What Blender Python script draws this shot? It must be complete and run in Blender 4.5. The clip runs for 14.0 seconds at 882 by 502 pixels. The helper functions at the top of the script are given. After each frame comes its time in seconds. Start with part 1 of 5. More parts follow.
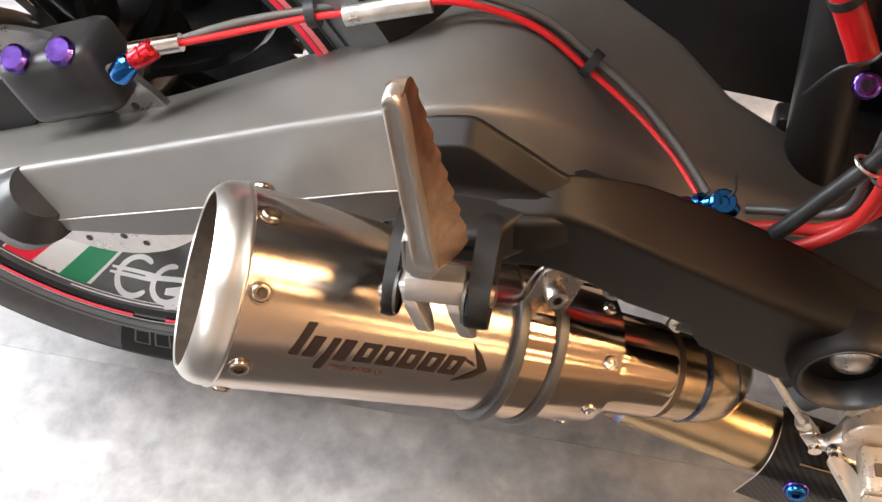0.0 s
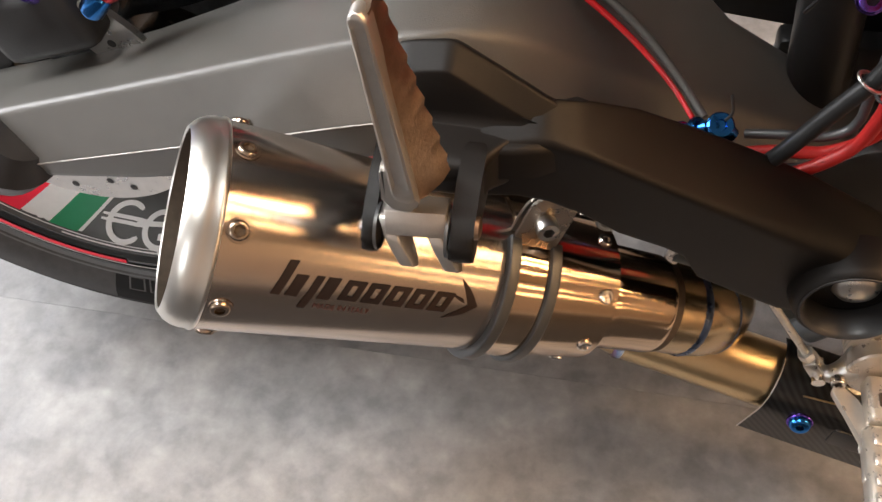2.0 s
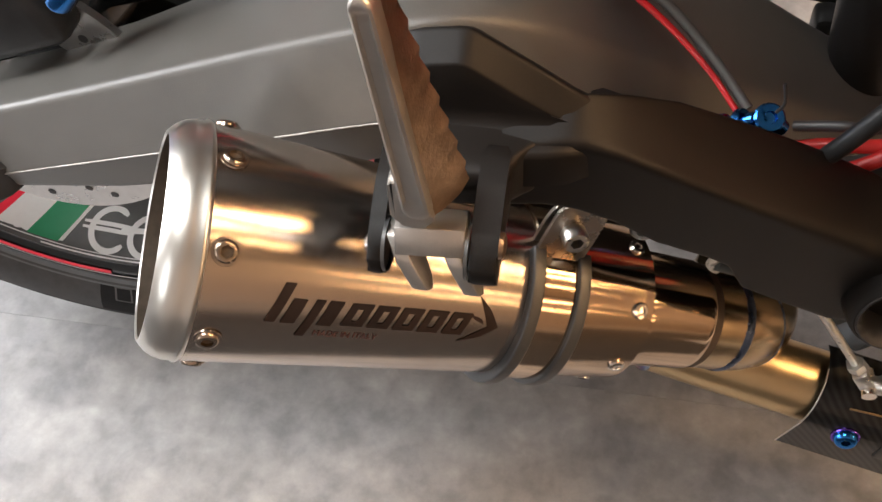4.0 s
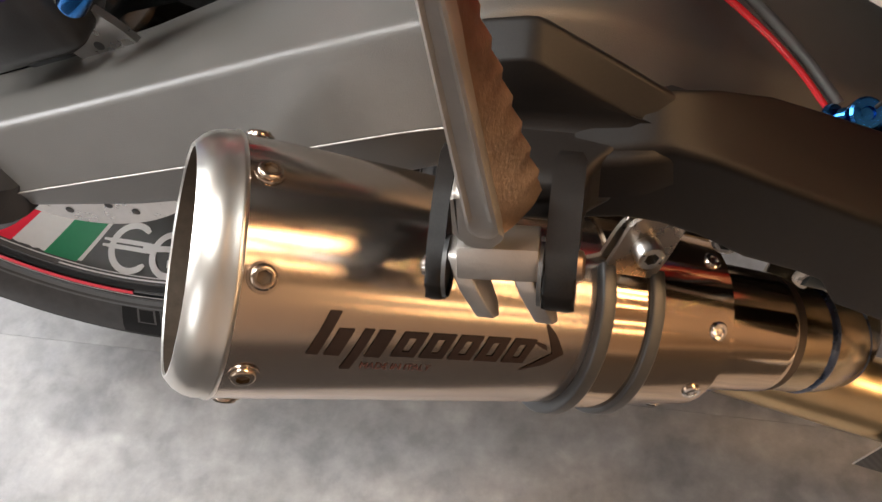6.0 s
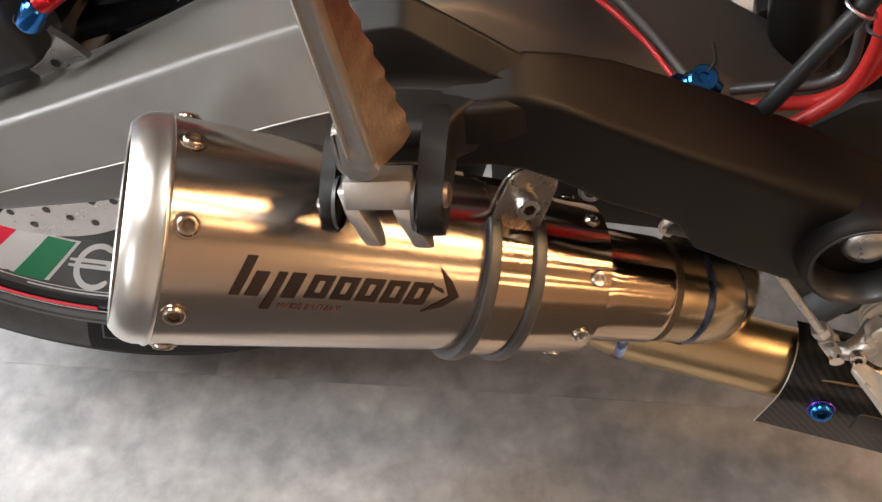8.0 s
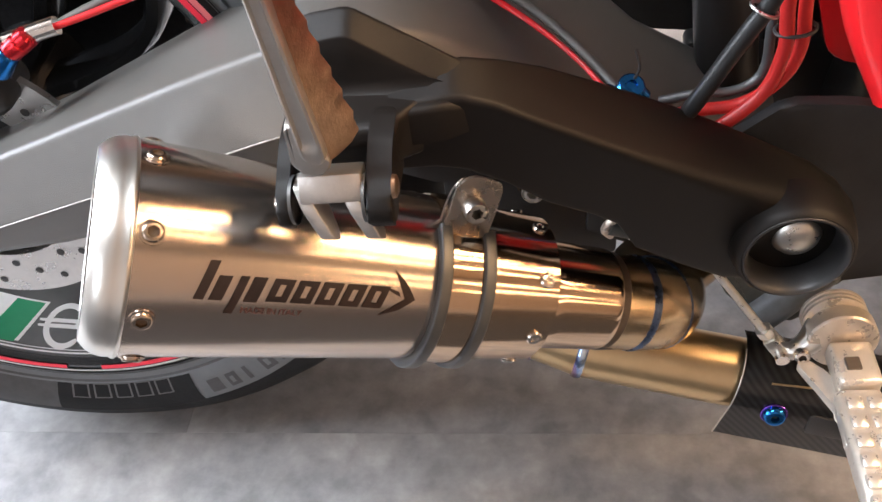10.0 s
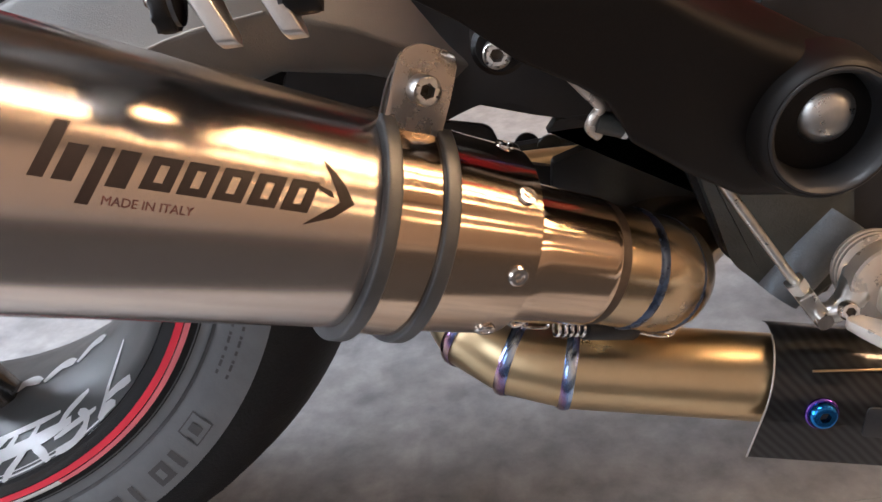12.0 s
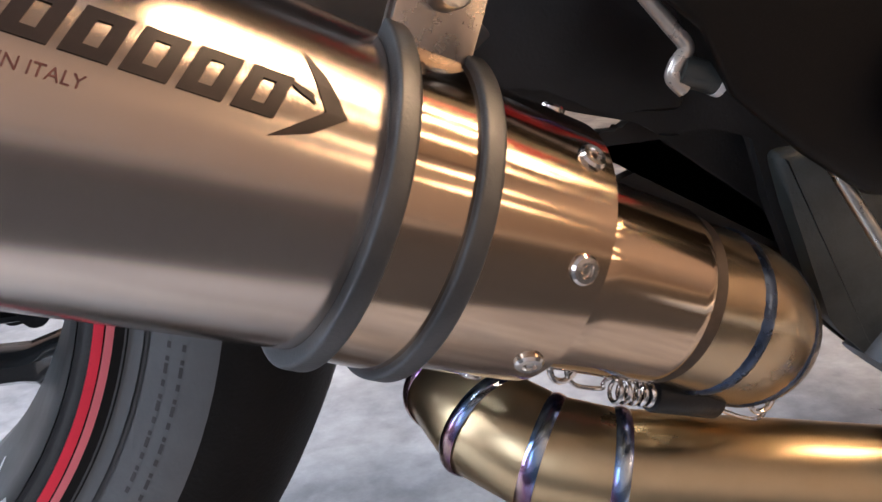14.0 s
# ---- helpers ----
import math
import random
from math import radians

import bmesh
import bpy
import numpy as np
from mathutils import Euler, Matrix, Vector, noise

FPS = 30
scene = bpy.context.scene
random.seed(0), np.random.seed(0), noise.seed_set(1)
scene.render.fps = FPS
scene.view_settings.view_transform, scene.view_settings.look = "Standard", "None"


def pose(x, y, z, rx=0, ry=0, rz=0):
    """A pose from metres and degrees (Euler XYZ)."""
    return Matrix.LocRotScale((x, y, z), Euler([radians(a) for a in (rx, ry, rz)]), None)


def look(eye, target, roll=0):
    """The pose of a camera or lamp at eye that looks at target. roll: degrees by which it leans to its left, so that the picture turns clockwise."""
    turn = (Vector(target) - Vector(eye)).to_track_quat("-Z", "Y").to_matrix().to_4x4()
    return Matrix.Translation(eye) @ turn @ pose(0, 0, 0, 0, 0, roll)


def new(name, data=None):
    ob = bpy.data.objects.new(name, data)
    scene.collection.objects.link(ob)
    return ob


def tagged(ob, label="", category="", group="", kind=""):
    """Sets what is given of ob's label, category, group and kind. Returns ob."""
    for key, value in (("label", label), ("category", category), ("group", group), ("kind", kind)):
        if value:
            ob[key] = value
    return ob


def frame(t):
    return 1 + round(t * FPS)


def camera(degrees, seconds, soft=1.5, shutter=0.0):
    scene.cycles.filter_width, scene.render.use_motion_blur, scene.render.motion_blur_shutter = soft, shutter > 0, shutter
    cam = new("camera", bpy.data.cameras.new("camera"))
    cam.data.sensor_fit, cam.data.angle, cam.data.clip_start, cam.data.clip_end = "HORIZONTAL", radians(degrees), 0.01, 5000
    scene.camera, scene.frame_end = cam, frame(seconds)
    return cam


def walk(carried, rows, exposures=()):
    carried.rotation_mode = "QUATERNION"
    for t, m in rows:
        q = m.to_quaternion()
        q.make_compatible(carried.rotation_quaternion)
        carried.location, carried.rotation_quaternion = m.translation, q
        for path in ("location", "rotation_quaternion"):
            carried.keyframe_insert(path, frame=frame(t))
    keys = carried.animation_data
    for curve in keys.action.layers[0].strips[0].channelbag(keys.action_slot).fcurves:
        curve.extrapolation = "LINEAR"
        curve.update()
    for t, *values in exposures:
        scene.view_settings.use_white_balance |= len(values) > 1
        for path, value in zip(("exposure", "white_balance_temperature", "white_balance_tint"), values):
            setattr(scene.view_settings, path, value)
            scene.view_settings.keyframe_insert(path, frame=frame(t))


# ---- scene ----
cam = camera(50.6, 14.0)
PATH = [
    (0, (0.069, -0.241, 0.781), (-0.225, 1.001, -0.758), -2.1),
    (0.5, (0.076, -0.241, 0.775), (-0.235, 0.995, -0.767), -2.7),
    (1, (0.079, -0.232, 0.771), (-0.24, 0.859, -0.875), -4.4),
    (1.5, (0.075, -0.227, 0.772), (-0.224, 0.866, -0.876), -4.1),
    (2, (0.079, -0.233, 0.764), (-0.221, 0.914, -0.847), -4.5),
    (2.5, (0.086, -0.225, 0.763), (-0.208, 0.899, -0.865), -3.8),
    (3, (0.065, -0.221, 0.758), (-0.22, 0.906, -0.869), -3.2),
    (3.2, (0.063, -0.217, 0.754), (-0.219, 0.912, -0.873), -3.9),
    (5.3, (0.043, -0.168, 0.692), (-0.27, 0.951, -0.936), -7.1),
    (5.5, (0.039, -0.17, 0.691), (-0.283, 0.955, -0.93), -7.3),
    (6, (0.039, -0.168, 0.698), (-0.29, 0.963, -0.918), -8.1),
    (6.5, (0.041, -0.172, 0.691), (-0.293, 0.966, -0.92), -8.3),
    (7, (0.05, -0.174, 0.695), (-0.281, 0.965, -0.916), -8.8),
    (7.5, (0.071, -0.195, 0.701), (-0.26, 0.985, -0.879), -8.8),
    (7.7, (0.084, -0.212, 0.712), (-0.237, 0.994, -0.851), -8.7),
    (9.8, (0.093, -0.29, 0.712), (-0.163, 1.114, -0.689), -8.1),
    (10, (0.1, -0.282, 0.701), (-0.15, 1.117, -0.707), -8.4),
    (10.4, (0.116, -0.265, 0.679), (-0.142, 1.134, -0.728), -9.0),
    (10.5, (0.113, -0.269, 0.668), (-0.126, 1.159, -0.711), -9.3),
    (11, (0.102, -0.271, 0.632), (-0.107, 1.208, -0.697), -9.9),
    (11.5, (0.081, -0.293, 0.587), (-0.015, 1.31, -0.605), -8.0),
    (12, (0.059, -0.277, 0.507), (0.049, 1.463, -0.48), -8.2),
    (12.5, (0.032, -0.261, 0.45), (0.079, 1.576, -0.34), -7.1),
    (13, (0.015, -0.258, 0.404), (0.113, 1.63, -0.248), -5.3),
    (13.5, (0.01, -0.252, 0.383), (0.144, 1.658, -0.194), -5.0),
    (14, (0.03, -0.192, 0.393), (0.186, 1.714, -0.193), -5.7),
]
walk(cam, [(t, look(eye, target, roll)) for t, eye, target, roll in PATH],
     [(0, 0.40, 6700, 10), (1, -0.06, 6850, 10), (3, -0.27, 6800, 10), (6, -0.28, 6900, 10), (7.5, -0.22, 6900, 10), (10, 0.26, 6200, 10), (11.5, 0.17, 6050, 10), (12.5, -0.04, 5800, 10), (14, 0.08, 5600, 10)])

# ---------------------------------------------------------------- world and lights
world = bpy.data.worlds.new("sky")
scene.world = world
world.use_nodes = True
wn = world.node_tree
sky = wn.nodes.new("ShaderNodeTexSky")
sky.sky_type, sky.sun_disc = "NISHITA", False
sky.sun_elevation, sky.sun_rotation = radians(35), radians(200)
wn.links.new(sky.outputs[0], wn.nodes["Background"].inputs[0])
wn.nodes["Background"].inputs[1].default_value = 0.08
scene.view_settings.exposure = 0.0


def area(name, m, sx, sy, watts, colour, spread=180):
    lamp = bpy.data.lights.new(name, "AREA")
    lamp.shape, lamp.size, lamp.size_y, lamp.energy, lamp.color = "RECTANGLE", sx, sy, watts, colour
    lamp.spread = radians(spread)
    ob = new(name, lamp)
    ob.matrix_world = m
    return ob


WARM, COOL, SOFT, DAY = (1.0, 0.62, 0.32), (0.90, 0.94, 1.0), (1.0, 0.95, 0.89), (0.94, 0.97, 1.0)
# warm ceiling strips of the showroom, ahead of the motorcycle
area("ceiling_lamp", pose(3.3, 0.18, 2.62), 3.4, 0.06, 46, WARM)
area("ceiling_lamp", pose(3.3, -0.22, 2.62), 3.4, 0.06, 48, WARM)
area("ceiling_lamp", pose(1.75, -0.05, 2.62), 0.45, 0.9, 64, WARM)
area("ceiling_lamp", pose(2.1, 1.7, 2.62), 1.4, 1.4, 14, WARM)
area("ceiling_lamp", pose(3.8, -1.0, 2.62), 3.4, 0.07, 34, WARM)
# two warm wall strips at the front of the room
area("wall_lamp", pose(4.8, -2.36, 2.0, 90, 0, 0), 2.2, 0.12, 28, WARM)
area("wall_lamp", pose(4.0, -2.36, 1.2, 90, 0, 0), 2.0, 0.10, 14, WARM)
# bright panel over the rear of the motorcycle
area("ceiling_lamp", pose(-0.8, -0.2, 2.62), 0.8, 0.8, 34, DAY, 120)
# daylight in the window openings
area("window_light", pose(-2.2, -2.3, 1.4, 90, 0, 0), 1.2, 1.5, 24, COOL)
area("window_light", pose(-2.9, 0.95, 1.6, 0, -90, 0), 2.0, 3.0, 360, COOL)
area("window_light", pose(-1.7, 3.4, 1.3, -90, 0, 0), 2.0, 2.0, 20, COOL)

# ---------------------------------------------------------------- materials


def material(name, colour, rough=0.5, metal=0.0, grain=0.0, scale=60.0, bump=0.0, bump_scale=300.0, coat=0.0, spread=0.0, stretch=(1, 1, 1), aniso=0.0, spec=0.5):
    """A principled surface with blotches of colour, gloss that varies, and fine relief."""
    mat = bpy.data.materials.new(name)
    mat.use_nodes = True
    nt = mat.node_tree
    b = nt.nodes["Principled BSDF"]
    b.inputs["Base Color"].default_value = (*colour, 1)
    b.inputs["Roughness"].default_value = rough
    b.inputs["Metallic"].default_value = metal
    b.inputs["Coat Weight"].default_value = coat
    b.inputs["Coat Roughness"].default_value = 0.08
    b.inputs["Specular IOR Level"].default_value = spec
    co = nt.nodes.new("ShaderNodeTexCoord")
    mp = nt.nodes.new("ShaderNodeMapping")
    mp.inputs["Scale"].default_value = stretch
    nt.links.new(co.outputs["Object"], mp.inputs[0])
    if grain or spread:
        n1 = nt.nodes.new("ShaderNodeTexNoise")
        n1.inputs["Scale"].default_value, n1.inputs["Detail"].default_value = scale, 6
        n1.inputs["Roughness"].default_value = 0.65
        nt.links.new(mp.outputs[0], n1.inputs["Vector"])
        if grain:
            mix = nt.nodes.new("ShaderNodeMix")
            mix.data_type, mix.blend_type = "RGBA", "MULTIPLY"
            mix.inputs[0].default_value = 1.0
            ramp = nt.nodes.new("ShaderNodeMapRange")
            ramp.inputs[1].default_value, ramp.inputs[2].default_value = 0.3, 0.7
            ramp.inputs[3].default_value, ramp.inputs[4].default_value = 1 - grain, 1 + grain
            nt.links.new(n1.outputs[0], ramp.inputs[0])
            mix.inputs[6].default_value = (*colour, 1)
            nt.links.new(ramp.outputs[0], mix.inputs[7])
            nt.links.new(mix.outputs[2], b.inputs["Base Color"])
        if spread:
            rr = nt.nodes.new("ShaderNodeMapRange")
            rr.inputs[1].default_value, rr.inputs[2].default_value = 0.3, 0.7
            rr.inputs[3].default_value, rr.inputs[4].default_value = max(0.02, rough - spread), rough + spread
            nt.links.new(n1.outputs[0], rr.inputs[0])
            nt.links.new(rr.outputs[0], b.inputs["Roughness"])
    if bump:
        n2 = nt.nodes.new("ShaderNodeTexNoise")
        n2.inputs["Scale"].default_value, n2.inputs["Detail"].default_value = bump_scale, 4
        nt.links.new(mp.outputs[0], n2.inputs["Vector"])
        bp = nt.nodes.new("ShaderNodeBump")
        bp.inputs["Strength"].default_value, bp.inputs["Distance"].default_value = bump, 0.001
        nt.links.new(n2.outputs[0], bp.inputs["Height"])
        nt.links.new(bp.outputs[0], b.inputs["Normal"])
    if aniso:
        b.inputs["Anisotropic"].default_value = aniso
        b.inputs["Anisotropic Rotation"].default_value = 0.25
        tg = nt.nodes.new("ShaderNodeTangent")
        tg.direction_type, tg.axis = "RADIAL", "X"
        nt.links.new(tg.outputs[0], b.inputs["Tangent"])
    return mat


STEEL = material("brushed_steel", (0.56, 0.48, 0.415), 0.21, 1, 0.03, 5, stretch=(12, 1, 1), aniso=0.45)
SLEEVE = material("polished_sleeve", (0.57, 0.44, 0.325), 0.125, 1, 0.03, 8, stretch=(12, 1, 1), aniso=0.6)
CAP = material("satin_cap", (0.76, 0.74, 0.69), 0.31, 1.0, 0.02, 12, spread=0.03)
# soot in the outlet; in sockets, slot and frame tube it paints the shade
DARKBORE = material("soot_and_recess_shade", (0.10, 0.075, 0.055), 0.6, 0.6, 0.3, 80)
CHROME = material("bright_fastener", (0.72, 0.68, 0.64), 0.14, 1, 0.1, 200, spread=0.05)
ZINC = material("zinc_part", (0.66, 0.65, 0.62), 0.32, 1, 0.12, 120, spread=0.08)
RUBBER = material("grey_black_rubber", (0.040, 0.042, 0.044), 0.42, 0, 0.15, 150, 0.15, 900, spec=0.9)
CAST = material("black_powder_coat", (0.0052, 0.0041, 0.0035), 0.50, 0, 0.55, 1100, 0.08, 2600, spread=0.05, spec=0.24)
SWING = material("grey_swingarm_paint", (0.102, 0.098, 0.091), 0.40, 0, 0.12, 22, 0.22, 1500, spread=0.04, spec=0.9)
PLASTIC = material("black_plastic", (0.022, 0.022, 0.023), 0.42, 0, 0.2, 60, 0.1, 700, spread=0.08, spec=0.45)
# the grey holds the window light that the glossy cable reflects
GREYHOSE = material("cable_sheath_lit_grey", (0.10, 0.097, 0.088), 0.36, 0, 0.15, 90, 0.1, 700, spec=0.5)
REDANOD = material("red_anodised", (0.62, 0.02, 0.03), 0.25, 0.8, 0.15, 120, spread=0.05)
HOSE = material("black_hose_rubber", (0.011, 0.011, 0.0115), 0.42, 0, 0.2, 90, 0.15, 700, spec=0.4)
GOLD = material("heated_titanium", (0.60, 0.455, 0.265), 0.31, 1, 0.08, 30, 0.02, 900, spread=0.05)
LINK = material("dull_titanium", (0.50, 0.385, 0.25), 0.24, 1, 0.08, 30, 0.02, 900, spread=0.04)
ALU = material("tumbled_aluminium", (0.58, 0.55, 0.515), 0.36, 0.9, 0.07, 90, 0.12, 900, spread=0.07)
# browner than ALU: the warm reflection on the peg tread is in the colour
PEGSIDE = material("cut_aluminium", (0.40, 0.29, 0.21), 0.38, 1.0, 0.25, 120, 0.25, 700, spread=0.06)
PALE = material("pale_cast_metal", (0.66, 0.60, 0.53), 0.30, 0.6, 0.08, 90, spread=0.05)
BLUE = material("blue_anodised", (0.03, 0.20, 0.58), 0.16, 1, 0.25, 120, spread=0.05)
VIOLET = material("violet_anodised", (0.22, 0.12, 0.62), 0.18, 1, 0.3, 160, spread=0.05)
REDPAINT = material("red_frame_paint", (0.62, 0.012, 0.016), 0.28, 0, 0.06, 30, coat=0.6)
REDHOSE = material("red_hose_rubber", (0.42, 0.022, 0.02), 0.34, 0, 0.12, 70, 0.08, 500, spec=0.35)
REDLINE = material("red_brake_hose", (0.62, 0.015, 0.02), 0.25, 0, 0.1, 60, coat=0.4)
# far greyer than TREAD: daylight on the sidewall is put into the colour
TYRE = material("tyre_sidewall_lit", (0.095, 0.102, 0.107), 0.46, 0, 0.12, 50, 0.2, 500, spec=0.9)
TREAD = material("tyre_tread", (0.010, 0.010, 0.0105), 0.62, 0, 0.2, 60, 0.3, 500, spec=0.2)
TYREMARK = material("tyre_lettering", (0.085, 0.085, 0.086), 0.55, 0, 0.2, 90)
TYREDARK = material("tyre_dark_lettering", (0.05, 0.05, 0.051), 0.5, 0, 0.2, 90)
RIM = material("black_gloss_rim", (0.014, 0.015, 0.016), 0.2, 0, 0.1, 40, coat=0.8, spread=0.04)
RIMGREY = material("rim_barrel", (0.080, 0.082, 0.082), 0.42, 0.0, 0.18, 40, spread=0.08)
DISC = material("brake_disc_steel", (0.62, 0.60, 0.58), 0.30, 1, 0.08, 70, spread=0.06)
BLUED = material("blued_weld", (0.07, 0.10, 0.17), 0.28, 0.9, 0.4, 160, 0.1, 900, spread=0.06)
UNDER = material("dark_grey_casting", (0.050, 0.056, 0.054), 0.45, 0, 0.3, 70, 0.2, 900, spread=0.06)
# pale colour of the highlight drawn on the swingarm's lower edge
EDGE = material("edge_highlight_metal", (0.34, 0.32, 0.30), 0.42, 0.5, 0.3, 200, 0.2, 900, spread=0.06)
BOLT = material("browned_fastener", (0.46, 0.375, 0.30), 0.22, 1, 0.15, 200, spread=0.06)
STAY = material("blue_grey_casting", (0.14, 0.165, 0.19), 0.38, 0.3, 0.2, 60, 0.2, 900, spread=0.06)
EAR = material("bent_steel_ear", (0.50, 0.44, 0.38), 0.28, 1, 0.1, 60, spread=0.06)
GROOVE = material("tread_groove_shade", (0.004, 0.004, 0.004), 0.8, 0, 0.2, 90)
WHITE = material("white_decal", (0.80, 0.80, 0.80), 0.35, 0, 0.04, 60)
DECALPINK = material("pale_red_decal", (0.92, 0.22, 0.26), 0.35, 0, 0.05, 60)
DECALRED = material("red_decal", (0.92, 0.03, 0.07), 0.35, 0, 0.05, 60)
DECALGREEN = material("green_decal", (0.01, 0.26, 0.11), 0.35, 0, 0.05, 60)
LOGO = material("etched_dark_print", (0.022, 0.012, 0.009), 0.45, 0.2, 0.3, 120)
LOGORED = material("etched_red_print", (0.15, 0.06, 0.05), 0.42, 0.4, 0.3, 120)
CHAIN = material("oily_chain", (0.03, 0.03, 0.032), 0.35, 0.8, 0.3, 150)
MATTING = material("charcoal_matting", (0.034, 0.033, 0.034), 0.85, 0, 0.3, 40, 0.4, 400, spec=0.2)
WALL = material("showroom_wall", (0.32, 0.275, 0.245), 0.7, 0, 0.06, 3, 0.1, 60)
CEIL = material("showroom_ceiling", (0.30, 0.255, 0.225), 0.8, 0, 0.06, 3)


def heat_tint(name, across):
    """Titanium weld: straw, violet and blue bands across the bead."""
    mat = material(name, (0.4, 0.3, 0.4), 0.2, 1, spread=0.05, scale=200)
    nt = mat.node_tree
    co = nt.nodes.new("ShaderNodeTexCoord")
    sep = nt.nodes.new("ShaderNodeSeparateXYZ")
    nt.links.new(co.outputs["Generated"], sep.inputs[0])
    nz = nt.nodes.new("ShaderNodeTexNoise")
    nz.inputs["Scale"].default_value = 9
    nt.links.new(co.outputs["Generated"], nz.inputs["Vector"])
    add = nt.nodes.new("ShaderNodeMath")
    add.operation = "MULTIPLY_ADD"
    nt.links.new(nz.outputs[0], add.inputs[0])
    add.inputs[1].default_value = 0.25
    nt.links.new(sep.outputs[across], add.inputs[2])
    rp = nt.nodes.new("ShaderNodeValToRGB")
    stops = ((0.08, (0.52, 0.40, 0.24)), (0.25, (0.26, 0.14, 0.26)), (0.38, (0.20, 0.32, 0.60)), (0.58, (0.70, 0.80, 0.88)),
             (0.80, (0.15, 0.20, 0.50)), (0.95, (0.28, 0.14, 0.26)), (1.0, (0.52, 0.40, 0.24)))
    el = rp.color_ramp.elements
    el[0].position, el[0].color = stops[0][0], (*stops[0][1], 1)
    el[1].position, el[1].color = stops[-1][0], (*stops[-1][1], 1)
    for pos, col in stops[1:-1]:
        e = el.new(pos)
        e.color = (*col, 1)
    nt.links.new(add.outputs[0], rp.inputs[0])
    nt.links.new(rp.outputs[0], nt.nodes["Principled BSDF"].inputs["Base Color"])
    return mat


WELD = heat_tint("rainbow_weld", 0)


def carbon():
    mat = material("carbon_weave", (0.02, 0.02, 0.02), 0.3, 0, coat=1.0)
    nt = mat.node_tree
    co = nt.nodes.new("ShaderNodeTexCoord")
    mp = nt.nodes.new("ShaderNodeMapping")
    mp.inputs["Rotation"].default_value = (0, radians(40), 0)
    nt.links.new(co.outputs["Object"], mp.inputs[0])
    wv = nt.nodes.new("ShaderNodeTexWave")
    wv.inputs["Scale"].default_value, wv.inputs["Distortion"].default_value = 75, 1.0
    nt.links.new(mp.outputs[0], wv.inputs["Vector"])
    rp = nt.nodes.new("ShaderNodeMapRange")
    rp.inputs[3].default_value, rp.inputs[4].default_value = 0.006, 0.030
    nt.links.new(wv.outputs[1], rp.inputs[0])
    nt.links.new(rp.outputs[0], nt.nodes["Principled BSDF"].inputs["Base Color"])
    return mat


CARBON = carbon()


def floor_material():
    """Grey cement-look boards: cloudy blotches, warm stains and fine grain."""
    mat = bpy.data.materials.new("cement_floor")
    mat.use_nodes = True
    nt = mat.node_tree
    b = nt.nodes["Principled BSDF"]
    co = nt.nodes.new("ShaderNodeTexCoord")
    big = nt.nodes.new("ShaderNodeTexNoise")
    big.inputs["Scale"].default_value, big.inputs["Detail"].default_value, big.inputs["Roughness"].default_value = 9, 9, 0.70
    fine = nt.nodes.new("ShaderNodeTexNoise")
    fine.inputs["Scale"].default_value, fine.inputs["Detail"].default_value = 45, 6
    patch = nt.nodes.new("ShaderNodeTexNoise")
    patch.inputs["Scale"].default_value, patch.inputs["Detail"].default_value, patch.inputs["Distortion"].default_value = 22, 5, 0.6
    info = nt.nodes.new("ShaderNodeObjectInfo")
    away = nt.nodes.new("ShaderNodeVectorMath")
    away.operation = "MULTIPLY_ADD"
    away.inputs[1].default_value = (9, 5, 7)
    nt.links.new(info.outputs["Random"], away.inputs[0])
    nt.links.new(co.outputs["Object"], away.inputs[2])
    for n in (big, fine, patch):
        nt.links.new(away.outputs[0], n.inputs["Vector"])
    crisp = nt.nodes.new("ShaderNodeMapRange")
    crisp.inputs[1].default_value, crisp.inputs[2].default_value, crisp.inputs[3].default_value, crisp.inputs[4].default_value = 0.43, 0.57, 0.91, 1.06
    nt.links.new(patch.outputs[0], crisp.inputs[0])
    rp = nt.nodes.new("ShaderNodeValToRGB")
    rp.color_ramp.elements[0].position, rp.color_ramp.elements[0].color = 0.33, (0.17, 0.17, 0.18, 1)
    rp.color_ramp.elements[1].position, rp.color_ramp.elements[1].color = 0.68, (0.34, 0.33, 0.325, 1)
    nt.links.new(big.outputs[0], rp.inputs[0])
    mr = nt.nodes.new("ShaderNodeMapRange")
    mr.inputs[1].default_value, mr.inputs[2].default_value, mr.inputs[3].default_value, mr.inputs[4].default_value = 0.34, 0.66, 0.85, 1.12
    nt.links.new(fine.outputs[0], mr.inputs[0])
    mx = nt.nodes.new("ShaderNodeMix")
    mx.data_type, mx.blend_type = "RGBA", "MULTIPLY"
    mx.inputs[0].default_value = 1
    nt.links.new(rp.outputs[0], mx.inputs[6])
    both = nt.nodes.new("ShaderNodeMath")
    both.operation = "MULTIPLY"
    nt.links.new(mr.outputs[0], both.inputs[0])
    nt.links.new(crisp.outputs[0], both.inputs[1])
    nt.links.new(both.outputs[0], mx.inputs[7])
    nt.links.new(mx.outputs[2], b.inputs["Base Color"])
    b.inputs["Roughness"].default_value = 0.58
    bp = nt.nodes.new("ShaderNodeBump")
    bp.inputs["Strength"].default_value, bp.inputs["Distance"].default_value = 0.25, 0.002
    nt.links.new(fine.outputs[0], bp.inputs["Height"])
    nt.links.new(bp.outputs[0], b.inputs["Normal"])
    return mat


FLOOR = floor_material()

